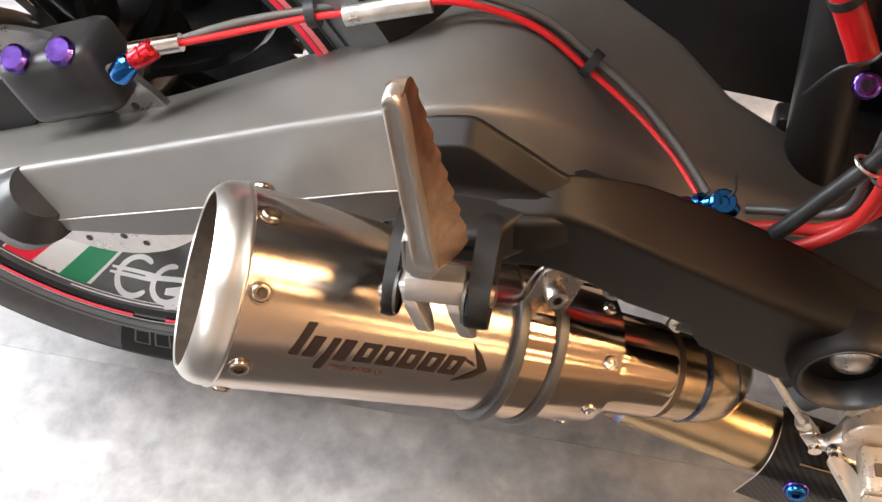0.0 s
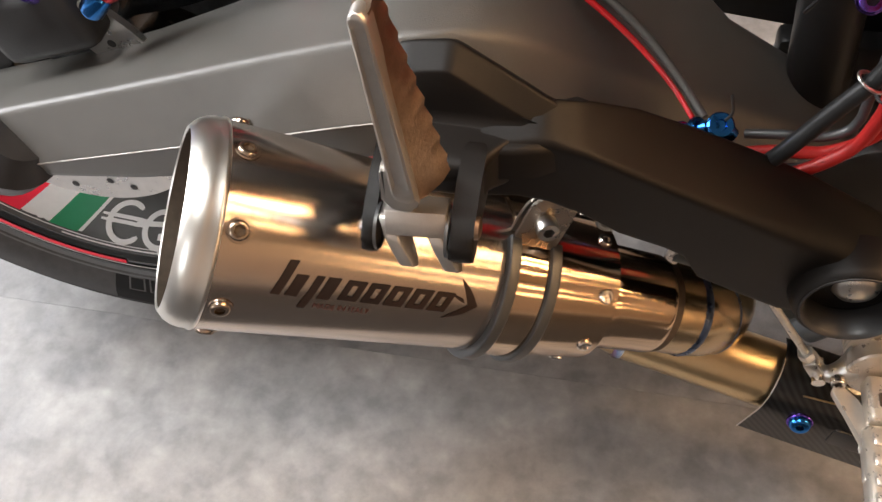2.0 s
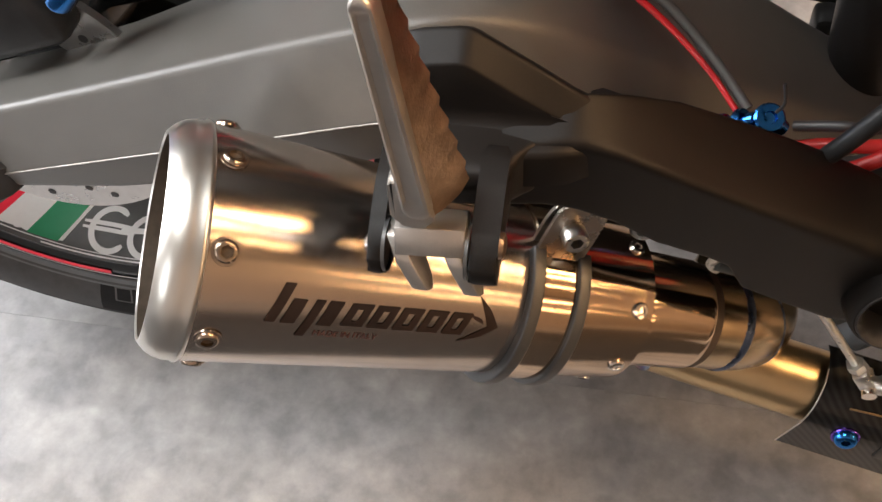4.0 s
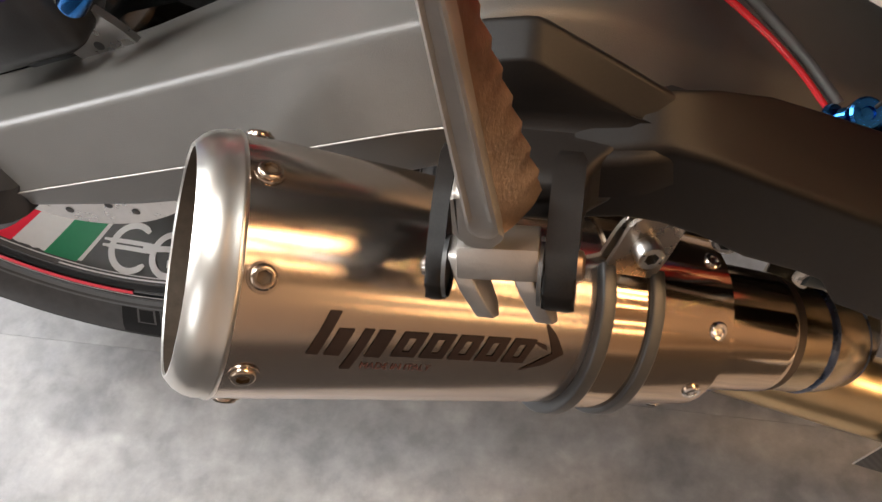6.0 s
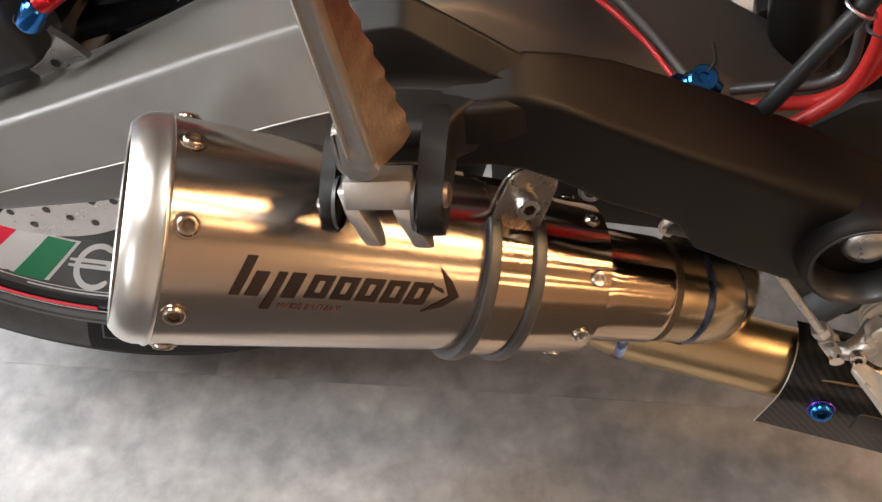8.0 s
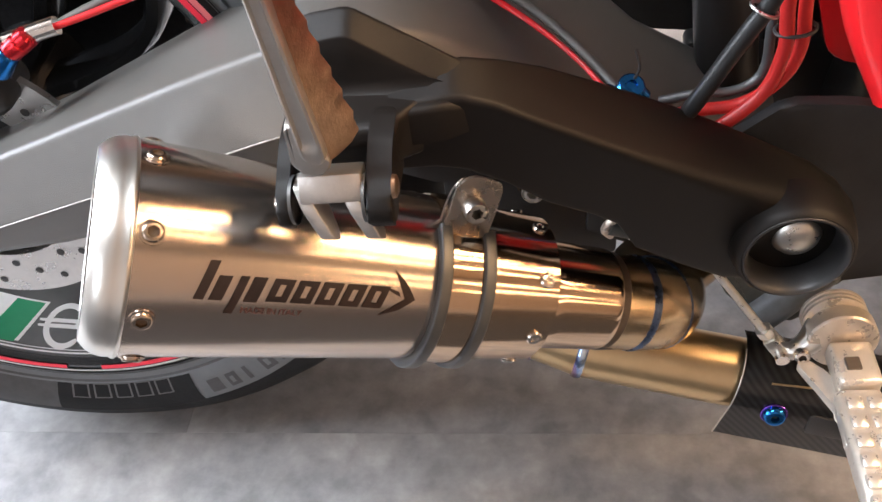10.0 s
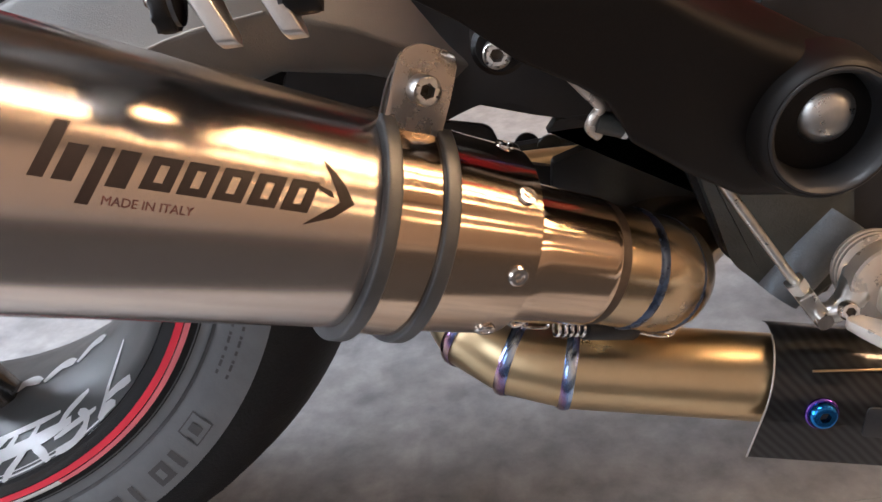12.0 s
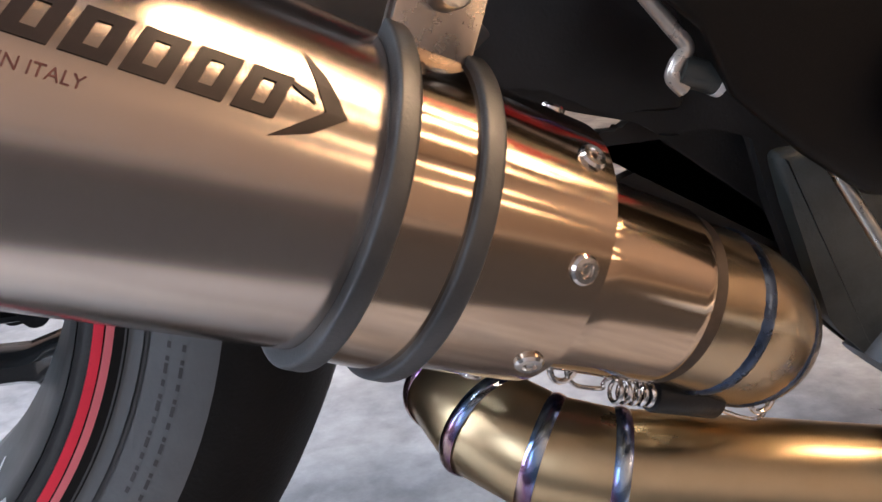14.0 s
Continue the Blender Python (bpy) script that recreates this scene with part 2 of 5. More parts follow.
# ---------------------------------------------------------------- mesh helpers


def part(name, bm, mat, parent=None, label="", sharp=35, m=None):
    """One bmesh as one mesh object, under a thing or a part."""
    me = bpy.data.meshes.new(name)
    bmesh.ops.recalc_face_normals(bm, faces=bm.faces)
    bm.to_mesh(me)
    bm.free()
    me.shade_smooth()
    me.set_sharp_from_angle(angle=radians(sharp))
    me.materials.append(mat)
    return place(name, me, parent, label, m)


def place(name, me, parent=None, label="", m=None):
    ob = new(name, me)
    if parent is not None:
        ob.parent = parent
        ob.matrix_parent_inverse = parent.matrix_basis.inverted()
    if m is not None:
        ob.matrix_basis = m
    if label:
        tagged(ob, label)
    return ob


def lathe(profile, segs=64, m=Matrix(), closed=False):
    """Turns (along, radius) pairs round the local x axis."""
    bm = bmesh.new()
    rings = []
    for u, r in profile:
        if r < 1e-6:
            rings.append([bm.verts.new(m @ Vector((u, 0, 0)))])
        else:
            rings.append([bm.verts.new(m @ Vector((u, -r * math.cos(2 * math.pi * i / segs), r * math.sin(2 * math.pi * i / segs)))) for i in range(segs)])
    pairs = list(zip(rings, rings[1:])) + ([(rings[-1], rings[0])] if closed else [])
    for a, b in pairs:
        for i in range(segs):
            j = (i + 1) % segs
            if len(a) == 1 and len(b) == 1:
                continue
            if len(a) == 1:
                bm.faces.new((a[0], b[j], b[i]))
            elif len(b) == 1:
                bm.faces.new((a[i], a[j], b[0]))
            else:
                bm.faces.new((a[i], a[j], b[j], b[i]))
    return bm


def spline(pts, n=10):
    """Points on a smooth curve through pts."""
    p = [Vector(q) for q in pts]
    p = [2 * p[0] - p[1]] + p + [2 * p[-1] - p[-2]]
    out = []
    for a, b, c, d in zip(p, p[1:], p[2:], p[3:]):
        for i in range(n):
            t = i / n
            out.append(0.5 * (2 * b + (c - a) * t + (2 * a - 5 * b + 4 * c - d) * t * t + (3 * b - a - 3 * c + d) * t ** 3))
    return out + [p[-2]]


def tube(pts, r, segs=16, n=10, smooth=True, caps=True, inner=0.0, bm=None):
    """A round tube along a curve; r a number or one per given point."""
    path = spline(pts, n) if smooth else [Vector(q) for q in pts]
    if isinstance(r, (int, float)):
        rad = [r] * len(path)
    else:
        rad = [float(np.interp(i, np.linspace(0, len(path) - 1, len(r)), r)) for i in range(len(path))]
    bm = bm or bmesh.new()
    tan = [(path[min(i + 1, len(path) - 1)] - path[max(i - 1, 0)]).normalized() for i in range(len(path))]
    side = tan[0].orthogonal().normalized()
    rings = []
    for q, t, rr in zip(path, tan, rad):
        side = (side - t * side.dot(t)).normalized()
        up = t.cross(side)
        rings.append([bm.verts.new(q + rr * (math.cos(a) * side + math.sin(a) * up)) for a in [2 * math.pi * i / segs for i in range(segs)]])
    for a, b in zip(rings, rings[1:]):
        for i in range(segs):
            bm.faces.new((a[i], a[(i + 1) % segs], b[(i + 1) % segs], b[i]))
    if caps:
        bm.faces.new(rings[0][::-1])
        bm.faces.new(rings[-1])
    return bm


def box(sx, sy, sz, m=Matrix(), bevel=0.0, segs=2):
    bm = bmesh.new()
    bmesh.ops.create_cube(bm, size=1, matrix=Matrix.Diagonal((sx, sy, sz, 1)))
    if bevel:
        bmesh.ops.bevel(bm, geom=bm.edges[:], offset=bevel, segments=segs, profile=0.5, affect="EDGES")
    bmesh.ops.transform(bm, matrix=m, verts=bm.verts)
    return bm


def slab(outline, thick, m=Matrix(), bevel=0.0, segs=2):
    """A flat outline in the local xy plane, thick along local z, with softened rims."""
    bm = bmesh.new()
    low = [bm.verts.new((x, y, 0)) for x, y in outline]
    high = [bm.verts.new((x, y, thick)) for x, y in outline]
    n = len(low)
    bm.faces.new(low[::-1])
    bm.faces.new(high)
    for i in range(n):
        bm.faces.new((low[i], low[(i + 1) % n], high[(i + 1) % n], high[i]))
    if bevel:
        rims = [e for e in bm.edges if abs(e.verts[0].co.z - e.verts[1].co.z) < 1e-7]
        bmesh.ops.bevel(bm, geom=rims, offset=bevel, segments=segs, profile=0.5, affect="EDGES")
    bmesh.ops.transform(bm, matrix=m, verts=bm.verts)
    return bm


def loft(sections, caps=True):
    """Joins rings of equal length into a skin."""
    bm = bmesh.new()
    rings = [[bm.verts.new(q) for q in s] for s in sections]
    n = len(rings[0])
    for a, b in zip(rings, rings[1:]):
        for i in range(n):
            bm.faces.new((a[i], a[(i + 1) % n], b[(i + 1) % n], b[i]))
    if caps:
        bm.faces.new(rings[0][::-1])
        bm.faces.new(rings[-1])
    return bm


def rounded(corners, r, n=4, hold=False):
    """A polygon (2D or 3D points) with its corners rounded; hold keeps the flats flat."""
    out = []
    p = [Vector(c) for c in corners]
    for i, b in enumerate(p):
        a, c = p[i - 1], p[(i + 1) % len(p)]
        da, dc = (a - b), (c - b)
        ra = min(r, da.length * 0.45, dc.length * 0.45)
        s, e = b + da.normalized() * ra, b + dc.normalized() * ra
        if hold:
            out.append(s + da * 0.04)
        for k in range(n + 1):
            t = k / n
            out.append((1 - t) ** 2 * s + 2 * t * (1 - t) * b + t * t * e)
        if hold:
            out.append(e + dc * 0.04)
    return out


def basis(origin, xdir, zhint=(0, 0, 1)):
    """A pose with local x along xdir and local z near zhint."""
    x = Vector(xdir).normalized()
    z = (Vector(zhint) - x * x.dot(Vector(zhint))).normalized()
    y = z.cross(x)
    m = Matrix((x, y, z)).transposed().to_4x4()
    m.translation = origin
    return m


def button_bolt(head_r, height, hex_r, straight=False):
    """A screw with a hexagon socket, button-headed or straight-sided; its head rises along local x from 0."""
    side = [(height * 0.90, head_r), (height, head_r * 0.92), (height, head_r * 0.72)]
    bm = lathe([(-0.004, head_r * 0.55), (0, head_r * 0.55), (0, head_r)] + side, 24) if straight else lathe([(-0.004, head_r * 0.55), (0, head_r * 0.55), (0, head_r), (height * 0.45, head_r * 0.99), (height * 0.80, head_r * 0.90), (height * 0.97, head_r * 0.78), (height, head_r * 0.68)], 24)
    top = [v for v in bm.verts if abs(v.co.x - height) < 1e-7]
    top.sort(key=lambda v: math.atan2(v.co.z, v.co.y))
    hexa, deep = [], []
    for v in top:
        a = math.atan2(v.co.z, v.co.y)
        k = math.cos(math.pi / 6) / math.cos((a % (math.pi / 3)) - math.pi / 6)
        hexa.append(bm.verts.new((height, hex_r * k * math.cos(a), hex_r * k * math.sin(a))))
        deep.append(bm.verts.new((height * 0.25, hex_r * k * math.cos(a), hex_r * k * math.sin(a))))
    n = len(top)
    for i in range(n):
        j = (i + 1) % n
        bm.faces.new((top[i], top[j], hexa[j], hexa[i]))
        bm.faces.new((hexa[i], hexa[j], deep[j], deep[i]))
    bm.faces.new(deep).material_index = 1
    return bm


def mesh_of(bm, name, mat, sharp=35):
    me = bpy.data.meshes.new(name)
    bmesh.ops.recalc_face_normals(bm, faces=bm.faces)
    bm.to_mesh(me)
    bm.free()
    me.shade_smooth()
    me.set_sharp_from_angle(angle=radians(sharp))
    me.materials.append(mat)
    me.materials.append(DARKBORE)
    return me


# ---------------------------------------------------------------- the room
def room():
    x0, x1, y0, y1, h = -3.0, 6.0, -2.4, 3.5, 2.7
    base = part("floor", box(x1 - x0 + 0.4, y1 - y0 + 0.4, 0.1, pose((x0 + x1) / 2, (y0 + y1) / 2, -0.056)), RUBBER)
    tagged(base, "dark bed under grey cement-look floor boards", "floor", kind="structure")
    part("ceiling", box(x1 - x0 + 0.4, y1 - y0 + 0.4, 0.1, pose((x0 + x1) / 2, (y0 + y1) / 2, h + 0.05)), CEIL)
    tagged(bpy.data.objects["ceiling"], "plain pinkish-grey showroom ceiling", "ceiling", kind="structure")

    def wall(name, m, w, gap=None):
        """A wall along local x, its face at y 0, with an opening (x0, x1, z0, z1)."""
        bm = bmesh.new()
        spans = [(-w / 2, w / 2, 0, h)]
        if gap:
            a, b, c, d = gap
            spans = [(-w / 2, a, 0, h), (b, w / 2, 0, h), (a, b, 0, c), (a, b, d, h)]
        for a, b, c, d in spans:
            bmesh.ops.create_cube(bm, size=1, matrix=pose((a + b) / 2, 0.1, (c + d) / 2) @ Matrix.Diagonal((b - a, 0.2, d - c, 1)))
        bmesh.ops.transform(bm, matrix=m, verts=bm.verts)
        return tagged(part(name, bm, WALL), "plain pinkish-grey showroom wall", "wall", kind="structure")

    wall("wall_north", pose((x0 + x1) / 2, y1, 0), x1 - x0, (-4.2, -2.2, 0.3, 2.3))
    wall("wall_south", pose((x0 + x1) / 2, y0, 0, 0, 0, 180), x1 - x0, (3.1, 4.3, 0.65, 2.15))
    wall("wall_west", pose(x0, (y0 + y1) / 2, 0, 0, 0, 90), y1 - y0, (-1.1, 1.9, 0.6, 2.6))
    wall("wall_east", pose(x1, (y0 + y1) / 2, 0, 0, 0, -90), y1 - y0)
    # unseen wall, added to keep west window light off the far floor
    part("wall_light_blocker", box(0.12, y1 - 1.05, h, pose(-1.25, (y1 + 1.05) / 2, h / 2), 0.004, 1), WALL)
    tagged(bpy.data.objects["wall_light_blocker"], "plain pinkish-grey unseen wall added to block window light", "wall", kind="structure")
    return base


floor = room()


def mat():
    """Unseen dark mat added along the near side so the muffler mirrors something dark."""
    ob = part("reflection_mat", box(4.6, 1.20, 0.008, pose(0.7, -0.74, 0.004), 0.003, 2), MATTING)
    return tagged(ob, "unseen charcoal mat added for the dark reflection in the muffler", "mat")


mat()

# ---------------------------------------------------------------- the motorcycle
AXLE = Vector((-0.293, 0.260, 0.325))
bike = new("motorcycle")
bike.location = (AXLE.x, AXLE.y, 0)
bike.matrix_basis = Matrix.Translation((AXLE.x, AXLE.y, 0))
tagged(bike, "black and red motorcycle with steel muffler standing on grey floor", "motorcycle")

# muffler frame: local x forward along the axis, y inward, z up
MUF = basis((0, 0.056, 0.3466), (0.8677, 0.2516, -0.4287))


def on_can(u, deg, r):
    a = radians(deg)
    return MUF @ Vector((u, -r * math.cos(a), r * math.sin(a)))


def can_r(u):
    return 0.0462 - 0.0574 * u


def can_pose(u, deg, r):
    """A pose on the can with local x pointing outward."""
    a = radians(deg)
    out = MUF.to_3x3() @ Vector((0, -math.cos(a), math.sin(a)))
    return basis(on_can(u, deg, r), out, MUF.to_3x3() @ Vector((1, 0, 0)))


def muffler():
    body = part("muffler", lathe([(u, can_r(u)) for u in np.linspace(-0.126, 0.0, 14)] + [(u, can_r(u)) for u in (0.02, 0.04)], 96), STEEL, bike, "brushed steel conical muffler can", m=MUF)
    part("front_sleeve", lathe([(u, can_r(u) + 0.0003) for u in (0.036, 0.05, 0.065, 0.08, 0.090, 0.0922, 0.0926)] + [(0.0932, can_r(0.0932) - 0.0004), (0.0933, can_r(0.0932) - 0.0010), (0.0928, can_r(0.0932) - 0.0012)], 96), SLEEVE, body, "polished steel front sleeve", m=MUF)
    part("end_cap", lathe([(-0.124, 0.0533), (-0.1252, 0.0541), (-0.1264, 0.0541), (-0.1275, 0.0534), (-0.131, 0.0534), (-0.135, 0.0524), (-0.1385, 0.0504), (-0.141, 0.0478),
                          (-0.1420, 0.0466), (-0.1420, 0.0458), (-0.1412, 0.0452)], 96), CAP, body, "rounded satin steel outlet cap", m=MUF)
    part("bore", lathe([(-0.1412, 0.0452), (-0.13, 0.0448), (-0.10, 0.0415), (-0.05, 0.040), (-0.02, 0.034), (-0.015, 0.0)], 64), DARKBORE, body, "dark sooty outlet bore", m=MUF)
    bolt = mesh_of(button_bolt(0.0050, 0.0022, 0.0028), "bolt", BOLT)
    rivet = mesh_of(lathe([(0, 0.0043), (0.0010, 0.0043), (0.0018, 0.0036), (0.0019, 0.0022), (0.0008, 0.0019), (0.0008, 0.0013), (0.0015, 0.0010), (0.0015, 0)], 24), "rivet", CHROME)
    for k in range(8):
        place("bolt", bolt, body, m=can_pose(-0.1168, 5.5 + 45 * k, can_r(-0.1168) + 0.0002))
        place("rivet", rivet, body, m=can_pose(0.0846, 3.2 + 45 * k, can_r(0.0846) + 0.0002))
    washer = mesh_of(lathe([(0, 0.0062), (0.0007, 0.006), (0.0008, 0.0045)], 20), "washer", STEEL)
    for k in range(8):
        place("washer", washer, body, m=can_pose(-0.1168, 5.5 + 45 * k, can_r(-0.1168)))
    # collar and link pipe in front of the sleeve
    drop = MUF @ Matrix.Translation((0, 0, -0.0037))
    part("collar", lathe([(0.088, 0.0322), (0.0935, 0.0322), (0.0950, 0.0316), (0.0965, 0.0319), (0.105, 0.0316), (0.120, 0.0310), (0.132, 0.0305), (0.139, 0.0303), (0.1412, 0.0302), (0.1422, 0.0298), (0.1425, 0.0290), (0.1425, 0.027)], 96), SLEEVE, body, "polished inlet collar", m=drop)
    part("collar_gap", lathe([(0.1425, 0.0291), (0.1475, 0.0289), (0.1478, 0.027)], 64), DARKBORE, body, "dark joint ring", m=drop)
    part("end_plate", lathe([(0.0928, 0.0405), (0.0922, 0.038), (0.0915, 0.031)], 64), SLEEVE, body, "steel plate closing the sleeve", m=MUF)
    return body


can = muffler()


def clamp():
    """Strap round the can with rubber edges, two ears and a bolt."""
    def ring(u0, u1, lift):
        r = can_r((u0 + u1) / 2)
        return [(u0, r), (u0, r + lift - 0.0008), (u0 + 0.0008, r + lift), (u1 - 0.0008, r + lift), (u1, r + lift - 0.0008), (u1, r)]
    strap = part("clamp_strap", lathe(ring(0.0265, 0.0470, 0.0022), 96), SLEEVE, bike, "steel strap clamp round the can", m=MUF)
    for u in (0.0212, 0.0458):
        r = can_r(u + 0.0032)
        trim = rounded([(u, r - 0.0004), (u, r + 0.0054), (u + 0.0064, r + 0.0054), (u + 0.0064, r - 0.0004)], 0.0012, 3)
        secs = [[MUF @ Vector((a, -b * math.cos(radians(q)), b * math.sin(radians(q)))) for a, b in trim] for q in np.linspace(76, -208, 90)]
        part("rubber_edge", loft(secs), RUBBER, strap, "grey-black rubber edge of the clamp")
    # ears stand up from the strap
    for off in (-0.004, 0.004):
        m = basis(on_can(0.0355, 80, can_r(0.0355)), MUF.to_3x3() @ Vector((1, 0, 0)), Vector((-0.15, 0.10, 1)))
        outline = rounded([(-0.0115, -0.004), (0.0115, -0.004), (0.0125, 0.014), (0.0095, 0.028), (-0.0085, 0.028), (-0.0115, 0.016)], 0.007, 5)
        if off > 0:
            outline = rounded([(-0.0125, -0.002), (0.012, -0.002), (0.0125, 0.016), (0.0115, 0.032), (-0.006, 0.033), (-0.0125, 0.027)], 0.005, 5)
        part("ear", slab(outline, 0.0022, m @ Matrix.Rotation(radians(90), 4, "X") @ Matrix.Translation((0, 0, off)), 0.0006), EAR, strap, "bent steel ear of the clamp")
    head = mesh_of(button_bolt(0.0060, 0.0085, 0.0032, True), "clamp_bolt", ZINC)
    c = Vector((0.0592, 0.0585, 0.3868))
    face = (MUF.to_3x3() @ Vector((0, -1, 0.15))).normalized()
    place("clamp_bolt", head, strap, "zinc socket bolt", basis(c - face * 0.004, face, MUF.to_3x3() @ Vector((1, 0, 0))))
    part("clamp_washer", lathe([(0, 0.0094), (0.0014, 0.0094), (0.0018, 0.0088), (0.0018, 0.006)], 32), CHROME, strap, m=basis(c - face * 0.0055, face))
    return strap


clamp()


# ---- print on the can
def wrap(bm, u0, deg0, lift=0.0004, slant=0.0):
    """Lays a flat drawing (x along the axis, y round the can, metres) on the can."""
    for v in bm.verts:
        u = u0 + v.co.x + slant * v.co.y
        r = can_r(u) + lift
        v.co = on_can(u, deg0 + math.degrees(v.co.y / can_r(u)), r)
    return bm


def strokes(polys):
    bm = bmesh.new()
    for poly in polys:
        n = max(2, int(max(abs(poly[0][1] - poly[2][1]), abs(poly[1][1] - poly[2][1])) / 0.002))
        a, b, c, d = [Vector((x, y, 0)) for x, y in poly]
        left = [bm.verts.new(a.lerp(d, i / n)) for i in range(n + 1)]
        right = [bm.verts.new(b.lerp(c, i / n)) for i in range(n + 1)]
        for i in range(n):
            bm.faces.new((left[i], right[i], right[i + 1], left[i + 1]))
    return bm


def frame_shape(x, y, w, h, t):
    """A hollow block of four strokes."""
    return [[(x, y), (x + w, y), (x + w, y + t), (x, y + t)], [(x, y + h - t), (x + w, y + h - t), (x + w, y + h), (x, y + h)],
            [(x, y), (x + t * 1.3, y), (x + t * 1.3, y + h), (x, y + h)], [(x + w - t * 1.3, y), (x + w, y), (x + w, y + h), (x + w - t * 1.3, y + h)]]


def print_on_can():
    bars = [[(0, 0), (0.0045, 0), (0.0045, 0.0185), (0, 0.0185)], [(0.0068, 0), (0.0128, 0), (0.0128, 0.0118), (0.0068, 0.0118)]]
    bars += [[(0.0165, -0.0065), (0.0205, -0.0065), (0.0205, 0.0122), (0.0165, 0.0122)], [(0.0225, 0), (0.0288, 0), (0.0288, 0.0122), (0.0225, 0.0122)]]
    for k in range(5):
        bars += frame_shape(0.0325 + 0.0118 * k, 0.0008, 0.0098, 0.0112, 0.0026)
    ob = part("dark_print", wrap(strokes(bars), -0.0965, 19.5, slant=0.32), LOGO, can, "dark etched block emblem")
    chev = [[(0.0915, 0.0105), (0.0955, 0.0080), (0.1005, 0.0060), (0.0990, 0.0085)], [(0.0940, 0.0195), (0.0992, 0.0115), (0.1042, 0.0105), (0.1010, 0.0140)],
            [(0.0992, 0.0115), (0.1030, 0.0050), (0.1085, 0.0050), (0.1042, 0.0105)], [(0.0915, -0.0045), (0.1015, -0.0008), (0.1085, 0.0050), (0.1030, 0.0050)]]
    part("arrow_print", wrap(strokes(chev), -0.0985, 21, slant=0.12), LOGO, can, "dark etched arrow mark")
    cu = bpy.data.curves.new("words", "FONT")
    cu.body, cu.size = "MADE IN ITALY", 0.0042
    tmp = bpy.data.objects.new("words", cu)
    me = bpy.data.meshes.new_from_object(tmp)
    bm = bmesh.new()
    bm.from_mesh(me)
    bpy.data.objects.remove(tmp)
    part("lettering", wrap(bm, -0.0745, 12.8, slant=0.1), LOGORED, can, "small lettering made in Italy")


print_on_can()


# ---- pipes
def pipes():
    d = (MUF.to_3x3() @ Vector((1, 0, 0))).normalized()
    a = MUF @ Vector((0.140, 0, -0.0037))
    axis = [a, MUF @ Vector((0.158, 0, -0.0042)), MUF @ Vector((0.174, 0.001, -0.005)), MUF @ Vector((0.189, 0.007, -0.008)), MUF @ Vector((0.199, 0.020, -0.011)), MUF @ Vector((0.202, 0.038, -0.016)),
            Vector((0.200, 0.190, 0.245)), Vector((0.196, 0.240, 0.250))]
    link = part("link_pipe", tube(axis, 0.0285, 40, 8), LINK, bike, "brownish heat-tinted titanium link pipe")
    for c, turn in ((MUF @ Vector((0.166, 0.0003, -0.0045)), 2), (MUF @ Vector((0.187, 0.006, -0.0075)), 20)):
        part("weld_bead", lathe([(-0.003, 0.0285), (-0.0018, 0.0291), (0, 0.0294), (0.0018, 0.0291), (0.003, 0.0285)], 48, basis(c, d) @ Matrix.Rotation(radians(turn), 4, "Z")), BLUED, link, "dark blue heat-tinted weld bead")
    # lower pipe: straight run, then mitred segments that turn inward
    p, q = Vector((0.16, 0.1217, 0.1897)), Vector((1, -0.1336, -0.157)).normalized()
    s1, s2 = p + q * 0.20, p - q * 0.045
    seg = [s1, s2, s2 + Vector((-0.027, 0.008, 0.007)), s2 + Vector((-0.046, 0.023, 0.015)), s2 + Vector((-0.054, 0.044, 0.023)), s2 + Vector((-0.050, 0.080, 0.032)), s2 + Vector((-0.040, 0.115, 0.036)), Vector((0.092, 0.278, 0.226)), Vector((0.120, 0.297, 0.223)), Vector((0.215, 0.300, 0.219))]
    low = part("exhaust_pipe", tube(seg, 0.0238, 40, smooth=False), GOLD, bike, "golden titanium exhaust pipe with mitred bends")
    for i in (1, 2, 3, 4):
        c = seg[i]
        dd = ((seg[i + 1] - seg[i]).normalized() + (seg[i] - seg[i - 1]).normalized()).normalized()
        part("weld_bead", lathe([(-0.0034, 0.0238), (-0.002, 0.0246), (0, 0.0250), (0.002, 0.0246), (0.0034, 0.0238)], 48, basis(c, dd)), WELD, low, "blue and violet rainbow weld bead")
    return low


pipes()


